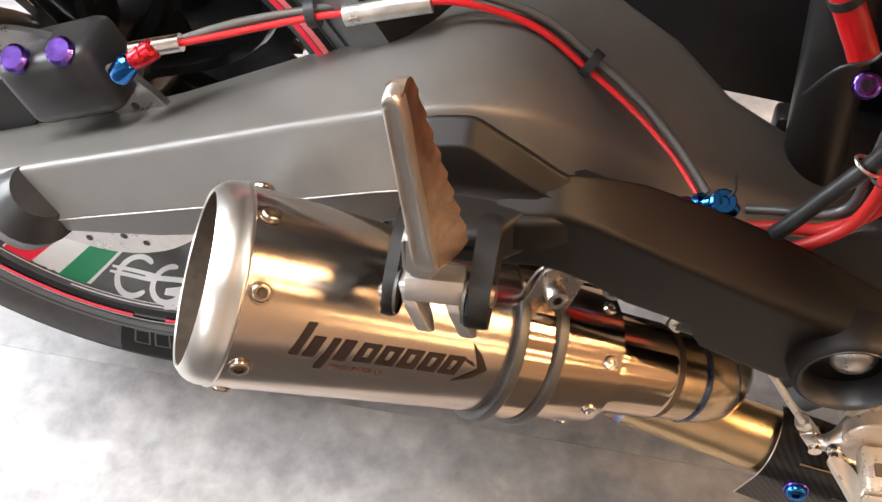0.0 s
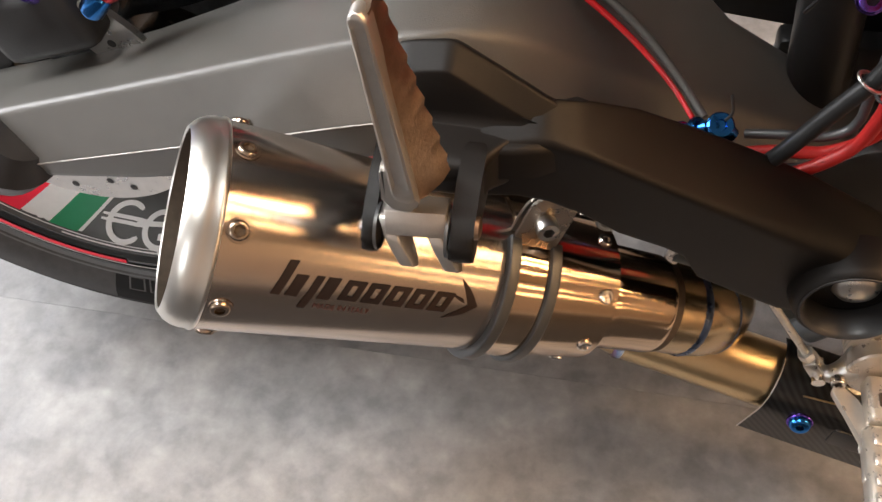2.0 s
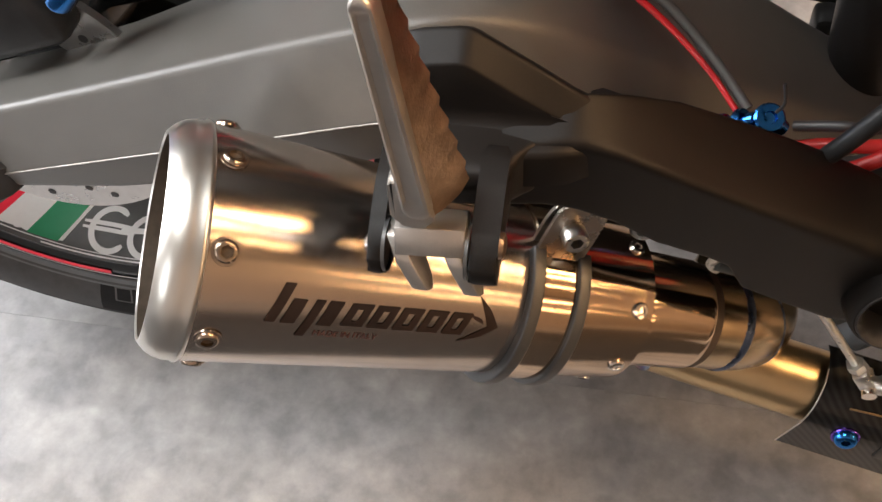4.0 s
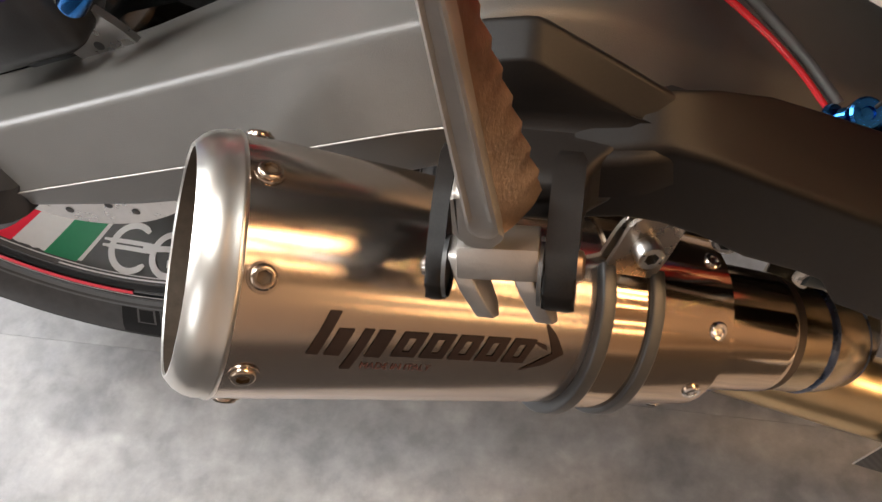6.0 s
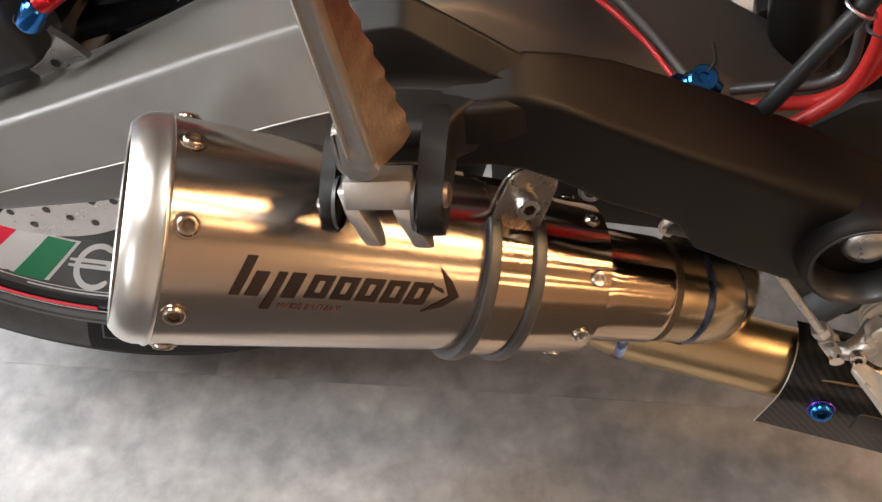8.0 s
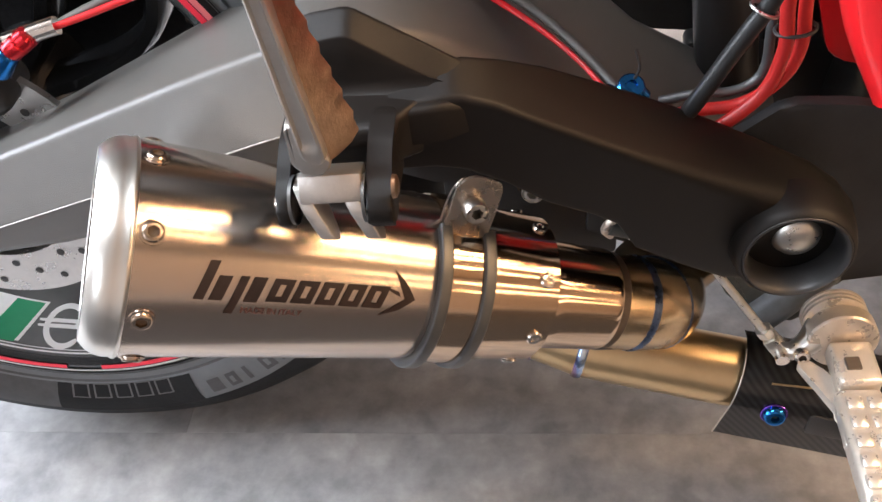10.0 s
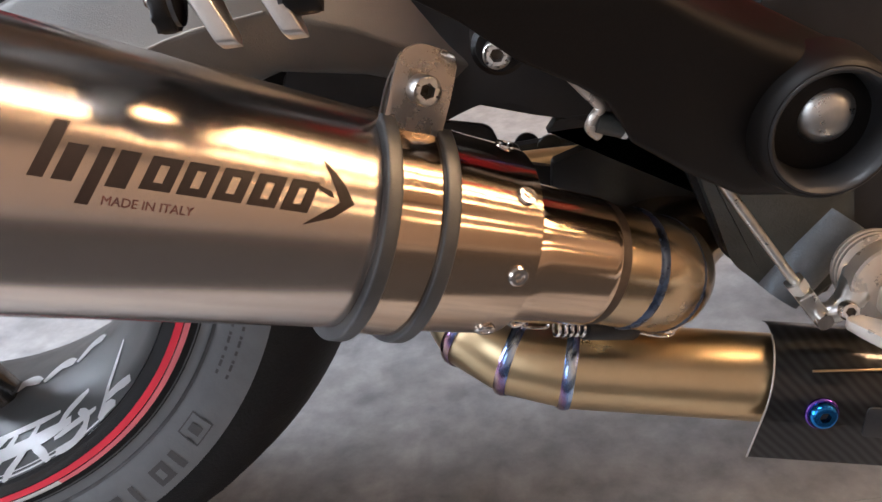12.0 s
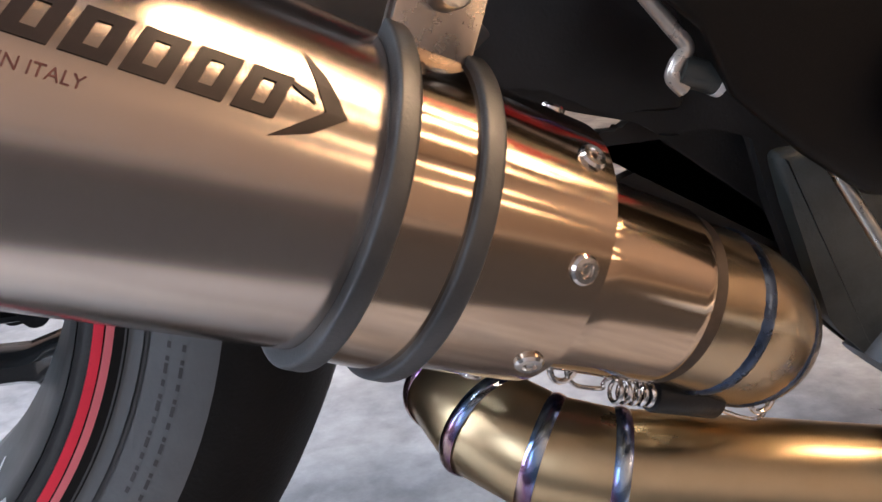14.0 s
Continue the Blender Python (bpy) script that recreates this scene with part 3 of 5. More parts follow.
def spring():
    """Exhaust spring with a black sleeve between two wire hooks."""
    a, b = Vector((0.0880, 0.0760, 0.2610)), Vector((0.1660, 0.1070, 0.2265))
    d = (b - a).normalized()
    m = basis(a, d)
    L = (b - a).length
    coil = part("exhaust_spring", tube([m @ Vector((0.018 + 0.022 * i / 72, 0.0041 * math.cos(i * 2 * math.pi / 12), 0.0041 * math.sin(i * 2 * math.pi / 12))) for i in range(73)], 0.0008, 8, smooth=False), CHROME, bike, "steel coil spring with black sleeve")
    part("sleeve", lathe([(0.036, 0.0), (0.036, 0.0056), (0.037, 0.0062), (0.066, 0.0062), (0.067, 0.0056), (0.067, 0.0)], 24, m), HOSE, coil, "black rubber spring sleeve")
    part("wire_hook", tube([m @ Vector(v) for v in ((0.018, 0.0036, 0), (0.014, 0, 0), (0.004, 0, 0), (-0.001, 0.0, 0.003), (-0.001, 0, 0.007), (0.003, 0, 0.009))], 0.0008, 8), CHROME, coil)
    part("wire_hook", tube([m @ Vector(v) for v in ((0.066, 0, 0), (0.072, 0, -0.003), (L, 0, -0.005), (L + 0.004, 0, 0.0), (L + 0.001, 0, 0.004))], 0.0008, 8), CHROME, coil)
    # eyelets welded to the pipes
    for c, r in ((b + Vector((0, -0.002, 0.004)), 0.005), (a + Vector((-0.001, 0, 0.006)), 0.0045)):
        part("eyelet", tube([c + Vector((r * math.cos(k * 0.6283), 0.3 * r * math.cos(k * 0.6283), r * math.sin(k * 0.6283))) for k in range(11)], 0.0011, 8, 4), CHROME, coil)


spring()


# ---- footpeg bracket: a long cast beam with a bored boss
def bracket():
    # x, near crease (y, z), far crest (y, z), lower edge (y, z)
    st = [(0.024, 0.037, 0.4655, 0.054, 0.468, 0.036, 0.432), (0.046, 0.0398, 0.4668, 0.058, 0.4735, 0.041, 0.429), (0.0535, 0.041, 0.4668, 0.0595, 0.4762, 0.043, 0.426), (0.06, 0.042, 0.4662, 0.0617, 0.4762, 0.0446, 0.423),
          (0.075, 0.0425, 0.4615, 0.0712, 0.4675, 0.049, 0.412), (0.095, 0.047, 0.4475, 0.0822, 0.455, 0.0546, 0.393), (0.118, 0.0525, 0.4315, 0.0897, 0.441, 0.061, 0.3775), (0.13, 0.0553, 0.4233, 0.0931, 0.4337, 0.0644, 0.3675),
          (0.14, 0.0578, 0.4165, 0.0959, 0.4276, 0.0672, 0.3475), (0.165, 0.064, 0.4, 0.1029, 0.4124, 0.0742, 0.326), (0.19, 0.069, 0.3845, 0.1082, 0.3971, 0.0795, 0.308), (0.232, 0.0755, 0.3625, 0.1132, 0.3715, 0.0835, 0.299),
          (0.247, 0.0785, 0.352, 0.1131, 0.359, 0.0855, 0.306), (0.257, 0.082, 0.3395, 0.1098, 0.345, 0.0885, 0.318)]
    secs = []
    for x, yn, zn, yf, zf, yl, zl in st:
        soft = float(np.interp(x, [0.09, 0.14, 0.19, 0.212, 0.247, 0.257], [0.0031, 0.0038, 0.008, 0.011, 0.012, 0.009]))
        secs.append(rounded([(x, yn, zn), (x, yf, zf), (x, yf - 0.002, zl + 0.008), (x, yl, zl)], soft, 5, True))
    beam = part("footpeg_bracket", loft(secs), CAST, bike, "black powder-coated cast footpeg bracket", sharp=60)
    # bored boss facing outward
    boss = basis((0.221, 0.0815, 0.342), (0.02, -1, 0.03))
    part("boss", lathe([(-0.006, 0.033), (0.006, 0.0322), (0.013, 0.0308), (0.0165, 0.0296), (0.0180, 0.0280), (0.0180, 0.0262), (0.0160, 0.0246), (0.002, 0.0228), (-0.010, 0.021), (-0.010, 0.0)], 56, boss), CAST, beam, "bored round boss")
    part("boss_liner", lathe([(0.0176, 0.0276), (0.0186, 0.0272), (0.0188, 0.0264), (0.0180, 0.0254), (0.0158, 0.0242), (0.002, 0.0224), (0.002, 0.0236)], 56, boss, closed=True), PLASTIC, beam, "grey liner ring in the boss")
    part("pivot_bolt", lathe([(-0.012, 0.0135), (-0.004, 0.0135), (-0.001, 0.0130), (0.002, 0.0112), (0.0038, 0.0078), (0.0046, 0.004), (0.0046, 0.0)], 40, boss @ Matrix.Translation((0.005, 0.0020, 0.003))), ZINC, beam, "bare steel domed pivot bolt")
    # raised shoulder: an upright web that sweeps out into the ledge over the hinge, its crest chamfered
    # x, web top z, crest y, crest z
    web = [(-0.0100, 0.4890, 0.0612, 0.4950), (-0.0085, 0.4908, 0.0618, 0.4975), (-0.002, 0.4925, 0.0620, 0.4995), (0.004, 0.4935, 0.0620, 0.5003), (0.0105, 0.4945, 0.0620, 0.5013), (0.0140, 0.4943, 0.0620, 0.5012), (0.0170, 0.4928, 0.0618, 0.5000),
           (0.022, 0.4893, 0.0613, 0.4972), (0.034, 0.4808, 0.0598, 0.4905), (0.046, 0.4730, 0.0583, 0.4838), (0.0540, 0.4700, 0.0573, 0.4790), (0.0600, 0.4672, 0.0585, 0.4745), (0.0680, 0.4625, 0.0590, 0.4680), (0.0780, 0.4540, 0.0600, 0.4580)]
    secs = []
    for x, zw, yc, zc in web:
        foot = min(0.4700, zw - 0.003)
        lip = min(0.4655 + 0.02 * max(0.0, min(0.05, x - 0.01)), foot - 0.001)
        y0 = 0.0300 + 0.13 * max(0.0, x - 0.0)
        y0 = min(y0, 0.0385) + 0.5 * max(0.0, x - 0.052)
        ring = [(y0, 0.448), (y0, lip - 0.003), (y0 + 0.0008, lip - 0.001), (y0 + 0.003, lip)]
        ya = max(y0 + 0.004, 0.0400)
        for k in range(1, 7):
            q = math.pi / 2 * k / 6
            ring.append((ya + (0.0490 - ya) * math.sin(q), lip + (foot - lip + 0.0035) * (1 - math.cos(q))))
        ring += [(0.0496, (foot + 0.0035 + zw) / 2), (0.0500, zw - 0.0008), (0.0504, zw), (0.0512, zw + 0.0005), (yc - 0.0012, zc - 0.0008), (yc, zc), (yc + 0.0014, zc - 0.0004), (yc + 0.008, zc - 0.006), (yc + 0.009, 0.448)]
        secs.append([Vector((x, y, z)) for y, z in ring])
    part("shoulder", loft(secs), CAST, beam, "raised chamfered shoulder of the bracket", sharp=50)
    # the ledge reaches out to the hinge between and over the cheeks
    secs = []
    for y, zt, zb, xa, xb in ((0.0225, 0.4640, 0.4500, -0.0140, 0.0330), (0.025, 0.4662, 0.4460, -0.0145, 0.0336), (0.030, 0.4668, 0.4440, -0.0145, 0.0345), (0.036, 0.4670, 0.4410, -0.0140, 0.0385), (0.042, 0.4672, 0.4390, -0.0120, 0.0440), (0.050, 0.4680, 0.4380, -0.0100, 0.0500)):
        secs.append(rounded([(xa, y, zb), (xb, y, zb), (xb, y, zt), (xa, y, zt)], 0.0035, 4, True))
    part("ledge", loft(secs), CAST, beam, "ledge that carries the hinge cheeks", sharp=50)
    # two cheeks hold the peg
    prof = [(-0.0090, 0.4460), (-0.0075, 0.4395), (-0.0025, 0.4360), (0.0045, 0.4365), (0.0110, 0.4400), (0.0360, 0.4400), (0.0420, 0.4560), (0.0400, 0.4675), (0.0300, 0.4672), (0.0180, 0.4655), (0.0050, 0.4590), (-0.0060, 0.4520)]
    for x0, th in ((0.0228, 0.0105), (-0.0150, 0.0058)):
        m = Matrix(((0, 0, 1, x0), (1, 0, 0, 0), (0, 1, 0, 0), (0, 0, 0, 1)))
        part("cheek", slab([tuple(q) for q in rounded([(a, b) for a, b in prof], 0.004, 3)], th, m, 0.0016), CAST, beam, "black hinge cheek")
    for x0 in (0.0213, -0.0092):
        part("spacer", lathe([(0, 0.0105), (0.0014, 0.0105)], 32, basis((x0, 0.0015, 0.4480), (1, 0, 0))), RUBBER, beam, "thin black spacer ring")
    part("cheek_bolt", lathe([(0, 0.0052), (0.0016, 0.0048), (0.0024, 0.003), (0.0024, 0)], 20, basis((0.0333, 0.0025, 0.4530), (1, 0, 0))), PEGSIDE, beam, "dull brass-coloured pin head")
    part("cheek_pin", lathe([(0, 0.0038), (0.002, 0.0034), (0.003, 0.002), (0.003, 0)], 20, basis((-0.0150, 0.002, 0.4462), (-1, 0, 0))), CHROME, beam, "bright pin end")
    # lug and bolt below the beam
    part("lug", lathe([(-0.03, 0.012), (0.0, 0.011), (0.002, 0.009), (0.002, 0)], 24, basis((0.090, 0.068, 0.396), (-0.1, -1, 0.1))), CAST, beam)
    place("lug_bolt", mesh_of(button_bolt(0.0054, 0.006, 0.0028, True), "lug_bolt", ZINC), beam, "zinc socket bolt", basis((0.0885, 0.064, 0.3955), (-0.1, -1, 0.1)))
    return beam


bracket()


def footpeg():
    """Folded-up passenger peg: a fork, a smooth outer face and a toothed side."""
    fork = part("passenger_footpeg", box(0.0262, 0.015, 0.0125, pose(0.0080, 0.0045, 0.4538, -20, 0, 3), 0.0010, 2), ALU, bike, "tumbled aluminium folded footpeg")
    prof = [(-0.0085, 0.4335), (-0.0045, 0.4300), (-0.0005, 0.4335), (0.0065, 0.4440), (0.010, 0.4560), (-0.0005, 0.4560), (-0.0055, 0.4480)]
    lean = 0.42
    for x0 in (-0.0050, 0.0146):
        m = Matrix(((0, -lean, 1, x0 + lean * 0.4485), (1, 0, 0, 0), (0, 1, 0, 0), (0, 0, 0, 1)))
        part("fork_prong", slab([tuple(q) for q in rounded(prof, 0.0012, 2)], 0.0062, m, 0.0007), ALU, fork, "angled prong of the fork")
    # smooth face with a shallow channel, rounded ends
    secs = []
    L = 0.0995
    for t in [0.5 - 0.5 * math.cos(math.pi * (k / 40)) for k in range(41)]:
        z = 0.4685 + L * t
        end = min(1.0, math.sqrt(max(0.0, 1 - (max(0, 1 - t * L / 0.0065)) ** 2)), math.sqrt(max(0.0, 1 - (max(0, 1 - (1 - t) * L / 0.0050)) ** 2)))
        w = (0.0113 - 0.0035 * t) * max(0.03, end)
        xc = 0.0052 - 0.0084 * t
        y0 = -0.0025 - 0.0030 * t
        dip = 0.0016 * min(1.0, max(0.0, (t - 0.07) / 0.04), max(0.0, (0.965 - t) / 0.03))
        lift = 0.0014 * (1 - min(1.0, end))
        secs.append([Vector((xc + w * a, y0 + b + lift, z)) for a, b in ((-0.5, 0.007), (-0.5, 0.0022), (-0.45, 0.0004), (-0.36, 0.0), (-0.26, dip), (0.14, dip), (0.30, 0.0), (0.42, 0.0004), (0.5, 0.0022), (0.5, 0.007))])
    pad = rounded([(-0.0052, 0.4655), (0.0030, 0.4625), (0.0105, 0.4650), (0.0105, 0.4740), (-0.0045, 0.4900)], 0.004, 4)
    part("peg_foot", slab([tuple(q) for q in pad], 0.010, Matrix(((1, 0, 0, 0), (0, 0, 1, -0.0012), (0, 1, 0, 0), (0, 0, 0, 1))), 0.0016, 3), ALU, fork, "rounded pale foot of the peg")
    part("peg_face", loft(secs), ALU, fork, "smooth pale outer face", sharp=45)
    secs = []
    for k in range(109):
        t = k / 108
        z = 0.4690 + 0.0977 * t
        xc = 0.0052 - 0.0084 * t
        w = (0.0113 - 0.0035 * t) * 0.5
        saw = (k % 12) / 12
        tooth = 1.0 - saw * 1.3 if saw < 0.75 else (saw - 0.75) * 4
        taper = min(1.0, math.sqrt(max(0.0, 1 - max(0.0, 1 - (1 - t) * 0.0975 / 0.006) ** 2)), math.sqrt(max(0.0, 1 - max(0.0, 1 - t * 0.0975 / 0.006) ** 2)) + 0.35)
        d = (0.0150 - 0.0050 * t) * taper
        out = (0.0100 - 0.0110 * t) * taper
        bite = (0.0013 - 0.0004 * t) * tooth * (1 if 0.06 < t < 0.93 else 0)
        secs.append([Vector(p) for p in ((xc - w * 0.86, 0.0030, z), (xc + w * 0.92, 0.0008 - 0.003 * t, z), (xc + w + out * 0.5, 0.001 + d * 0.42, z), (xc + w + out * 0.82, 0.001 + d * 0.75, z),
                                         (xc + w + out + bite * 0.9, 0.002 + d + bite * 0.3, z + 0.0012 * tooth), (xc + w + out * 0.7, 0.003 + d + bite, z), (xc - w * 0.4, 0.003 + d * 0.8, z))])
    part("tread", loft(secs), PEGSIDE, fork, "toothed tread side, brown reflection in its colour", sharp=26)
    return fork


footpeg()


# ---- swingarm
def swingarm():
    # x, lower lip (y, z), crease (y, z), far edge (y, z)
    st = [(-0.46, 0.102, 0.268, 0.117, 0.298, 0.165, 0.304), (-0.36, 0.102, 0.302, 0.117, 0.335, 0.175, 0.33), (-0.28, 0.101, 0.328, 0.116, 0.365, 0.182, 0.352), (-0.2, 0.099, 0.355, 0.115, 0.394, 0.186, 0.382),
          (-0.1, 0.096, 0.389, 0.114, 0.431, 0.19, 0.428), (-0.04, 0.095, 0.409, 0.115, 0.45, 0.198, 0.456), (0.0, 0.098, 0.414, 0.12, 0.455, 0.215, 0.47), (0.035, 0.11, 0.398, 0.135, 0.441, 0.232, 0.469),
          (0.07, 0.13, 0.374, 0.154, 0.412, 0.243, 0.45), (0.11, 0.15, 0.354, 0.173, 0.383, 0.25, 0.418), (0.15, 0.165, 0.338, 0.19, 0.357, 0.252, 0.376), (0.19, 0.175, 0.322, 0.2, 0.338, 0.255, 0.35),
          (0.24, 0.182, 0.305, 0.206, 0.318, 0.258, 0.33)]
    secs = []
    for x, yl, zl, ys, zs, yb, zb in st:
        deep = float(np.interp(x, [-0.36, -0.28, -0.20, -0.10, -0.04, 0.11, 0.15], [0.018, 0.020, 0.034, 0.040, 0.036, 0.012, 0.010]))
        ring = [(x, yl, zl), (x, ys, zs), (x, yb, zb), (x, yb + 0.004, max(zb - 0.03, zl - deep + 0.008)), (x, yb - 0.004, zl - deep + 0.002), (x, yl + 0.007, zl - deep)]
        r = rounded(ring, 0.010, 5, True)
        r[0:8] = rounded(ring, 0.0018, 5, True)[0:8]
        r[8:16] = rounded(ring, 0.004, 5, True)[8:16]
        secs.append(r)
    arm = part("swingarm", loft(secs), SWING, bike, "grey satin painted cast swingarm", sharp=60)
    # thin pale strip that paints the highlight along the lower edge
    part("edge_highlight", tube([(x, yl - 0.0002, zl + 0.0004) for x, yl, zl, *_ in st[:7]], 0.0005, 8, 4), EDGE, arm, "pale strip standing for the highlight on the lower edge")
    return arm


swingarm()


def rider_controls():
    peg = part("rider_footpeg", box(0.026, 0.085, 0.016, pose(0.2685, 0.0080, 0.2400, 3, 0, 2), 0.004, 3), PALE, bike, "ribbed aluminium rider footpeg")
    hub = basis((0.2660, 0.1020, 0.2470), (0.0, -1, 0.12))
    prof = [(-0.008, 0.0), (-0.008, 0.016)]
    for k in range(3):
        u = -0.008 + 0.0034 * k
        prof += [(u, 0.0182), (u + 0.0006, 0.0194), (u + 0.0024, 0.0194), (u + 0.0030, 0.0182)]
    prof += [(0.0030, 0.0160), (0.0070, 0.0160), (0.0076, 0.0196), (0.0088, 0.0206), (0.0180, 0.0206), (0.0192, 0.0196), (0.0198, 0.0172), (0.0198, 0)]
    part("pivot_hub", lathe(prof, 56, hub), PALE, peg, "ribbed pale pivot hub")
    part("strap", slab([tuple(q) for q in rounded([(-0.006, 0), (0.004, -0.012), (0.012, -0.040), (0.008, -0.062), (0.002, -0.062), (0.004, -0.040), (-0.006, -0.018), (-0.014, -0.004)], 0.004, 3)], 0.006, pose(0.252, 0.078, 0.236), 0.0015), PALE, peg, "curved pale strap")
    part("fork_block", box(0.0245, 0.030, 0.015, pose(0.2685, 0.066, 0.2465, 3, 0, 2), 0.003, 3), PALE, peg, "pale forked block")
    # dark box drawn on top for the socket's shade
    part("fork_slot", box(0.0085, 0.009, 0.002, pose(0.2665, 0.064, 0.2540, 3, 0, 2), 0.0006, 1), DARKBORE, peg, "dark patch standing for the shaded socket in the block")
    rib = mesh_of(box(0.0095, 0.0095, 0.006, Matrix(), 0.0022, 2), "rib", PALE)
    for k in range(7):
        for dx in (-0.0058, 0.0058):
            place("rib", rib, peg, m=pose(0.2685 + dx, 0.040 - 0.0122 * k, 0.2485 - 0.0005 * k, 3, 0, 2))
    a, b = Vector((0.158, 0.0855, 0.3560)), Vector((0.2216, 0.0880, 0.2540))
    rod = part("brake_rod", tube([a, b], 0.0024, 14, smooth=False), ZINC, bike, "bright steel brake push rod")
    m = basis(b, b - a)
    part("lock_nut", lathe([(-0.004, 0.0), (-0.004, 0.0052), (0.002, 0.0052), (0.002, 0.0)], 6, m), ZINC, rod)
    part("adjuster", lathe([(0.002, 0.0), (0.002, 0.0036), (0.006, 0.0036), (0.006, 0.0)], 14, m), ZINC, rod)
    for off in (-0.0042, 0.0042):
        part("clevis_arm", box(0.020, 0.0024, 0.0085, m @ Matrix.Translation((0.015, off, 0)), 0.0008), ZINC, rod)
    part("clevis_base", box(0.006, 0.0108, 0.0085, m @ Matrix.Translation((0.007, 0, 0)), 0.001), ZINC, rod)
    part("clevis_pin", lathe([(-0.009, 0), (-0.009, 0.0042), (0.008, 0.0042), (0.009, 0.003), (0.009, 0)], 16, basis(m @ Vector((0.0205, 0, 0)), m.to_3x3() @ Vector((0, 1, 0)))), CHROME, rod)
    lever = part("brake_lever", tube([(0.232, 0.0885, 0.2370), (0.240, 0.087, 0.2375), (0.248, 0.088, 0.243), (0.256, 0.094, 0.250)], [0.0042, 0.006, 0.008, 0.010], 14, 6), ZINC, bike, "cast silver brake lever arm")
    place("lever_bolt", mesh_of(button_bolt(0.0050, 0.005, 0.0024), "lever_bolt", CHROME), lever, "bright bolt", basis((0.243, 0.080, 0.242), (-0.1, -0.9, 0.35)))
    return lever


rider_controls()


def heat_guard():
    """Carbon guard: wraps the top of the lower pipe and drops as a flat skirt."""
    p, q = Vector((0.16, 0.1217, 0.1897)), Vector((1, -0.1336, -0.157)).normalized()
    m = basis(p + q * 0.055, q)
    prof = spline([(0.016, 0.0255, 0), (0.004, 0.0300, 0), (-0.012, 0.0285, 0), (-0.0235, 0.0185, 0), (-0.0290, 0.0050, 0), (-0.0300, -0.0100, 0), (-0.0300, -0.0300, 0)], 4)
    bm = bmesh.new()
    grid = []
    n = len(prof)
    for i in range(10):
        row = []
        for k, v in enumerate(prof):
            lead = 0.002 * math.sin(math.pi * k / (n - 1)) - 0.007 * (k / (n - 1)) + 0.002
            row.append(bm.verts.new(m @ Vector((lead + (0.17 - lead) * i / 9, v.x, v.y))))
        grid.append(row)
    for a, b in zip(grid, grid[1:]):
        for i in range(n - 1):
            bm.faces.new((a[i], a[i + 1], b[i + 1], b[i]))
    lead_edge = [v.co.copy() for v in grid[0]]
    bmesh.ops.solidify(bm, geom=bm.faces[:], thickness=0.0022)
    guard = part("heat_guard", bm, CARBON, bike, "glossy black carbon-fibre heat guard", sharp=50)
    part("bright_edge", tube(lead_edge[6:], 0.0005, 8, smooth=False), ALU, guard, "bare bright leading edge")
    bolt = mesh_of(button_bolt(0.0074, 0.0050, 0.0030), "guard_bolt", BLUE)
    c = Vector((0.2362, 0.0812, 0.1790))
    place("guard_bolt", bolt, guard, "blue anodised button bolt", basis(c, (-0.05, -1, 0.2)))
    part("gold_edge", tube([(0.2335, 0.0897, 0.2001), (0.2467, 0.0888, 0.1989), (0.30, 0.0846, 0.1938)], 0.0007, 8, 4), GOLD, guard, "thin golden edge strip")
    part("inset", slab([tuple(v) for v in rounded([(-0.013, -0.009), (0.022, -0.009), (0.022, 0.009), (-0.013, 0.009)], 0.003, 3)], 0.0016, basis((0.270, 0.0778, 0.1700), (1, -0.1336, -0.157), (0, -1, 0.05)), 0.0005), PLASTIC, guard, "smooth black inset panel")
    part("guard_washer", lathe([(-0.002, 0.0086), (0.0004, 0.0086), (0.001, 0.0080), (0.0012, 0.006)], 28), VIOLET, guard, "pale washer", m=basis(c, (-0.05, -1, 0.2)))
    return guard


heat_guard()


# ---- rear wheel
def at_wheel(deg, r, y):
    a = radians(deg)
    return Vector((AXLE.x + r * math.cos(a), y, AXLE.z + r * math.sin(a)))


WHEEL = Matrix(((0, 1, 0, AXLE.x), (1, 0, 0, 0), (0, 0, 1, AXLE.z), (0, 0, 0, 1)))
BARREL = [(0.184, 0.2095), (0.188, 0.2065), (0.200, 0.2035), (0.225, 0.197), (0.245, 0.192)]


def barrel_r(y):
    return float(np.interp(y, [a for a, _ in BARREL], [b for _, b in BARREL]))


def band(y_of, r_of, a0, a1, mat, parent, name, label, n=48, thick=0.0):
    """A thin curved strip between two edges given as (y, r) pairs."""
    bm = bmesh.new()
    prev = None
    for i in range(n + 1):
        a = a0 + (a1 - a0) * i / n
        cur = [bm.verts.new(at_wheel(a, r, y)) for y, r in zip(y_of, r_of)]
        if prev:
            for j in range(len(cur) - 1):
                bm.faces.new((prev[j], prev[j + 1], cur[j + 1], cur[j]))
        prev = cur
    return part(name, bm, mat, parent, label)


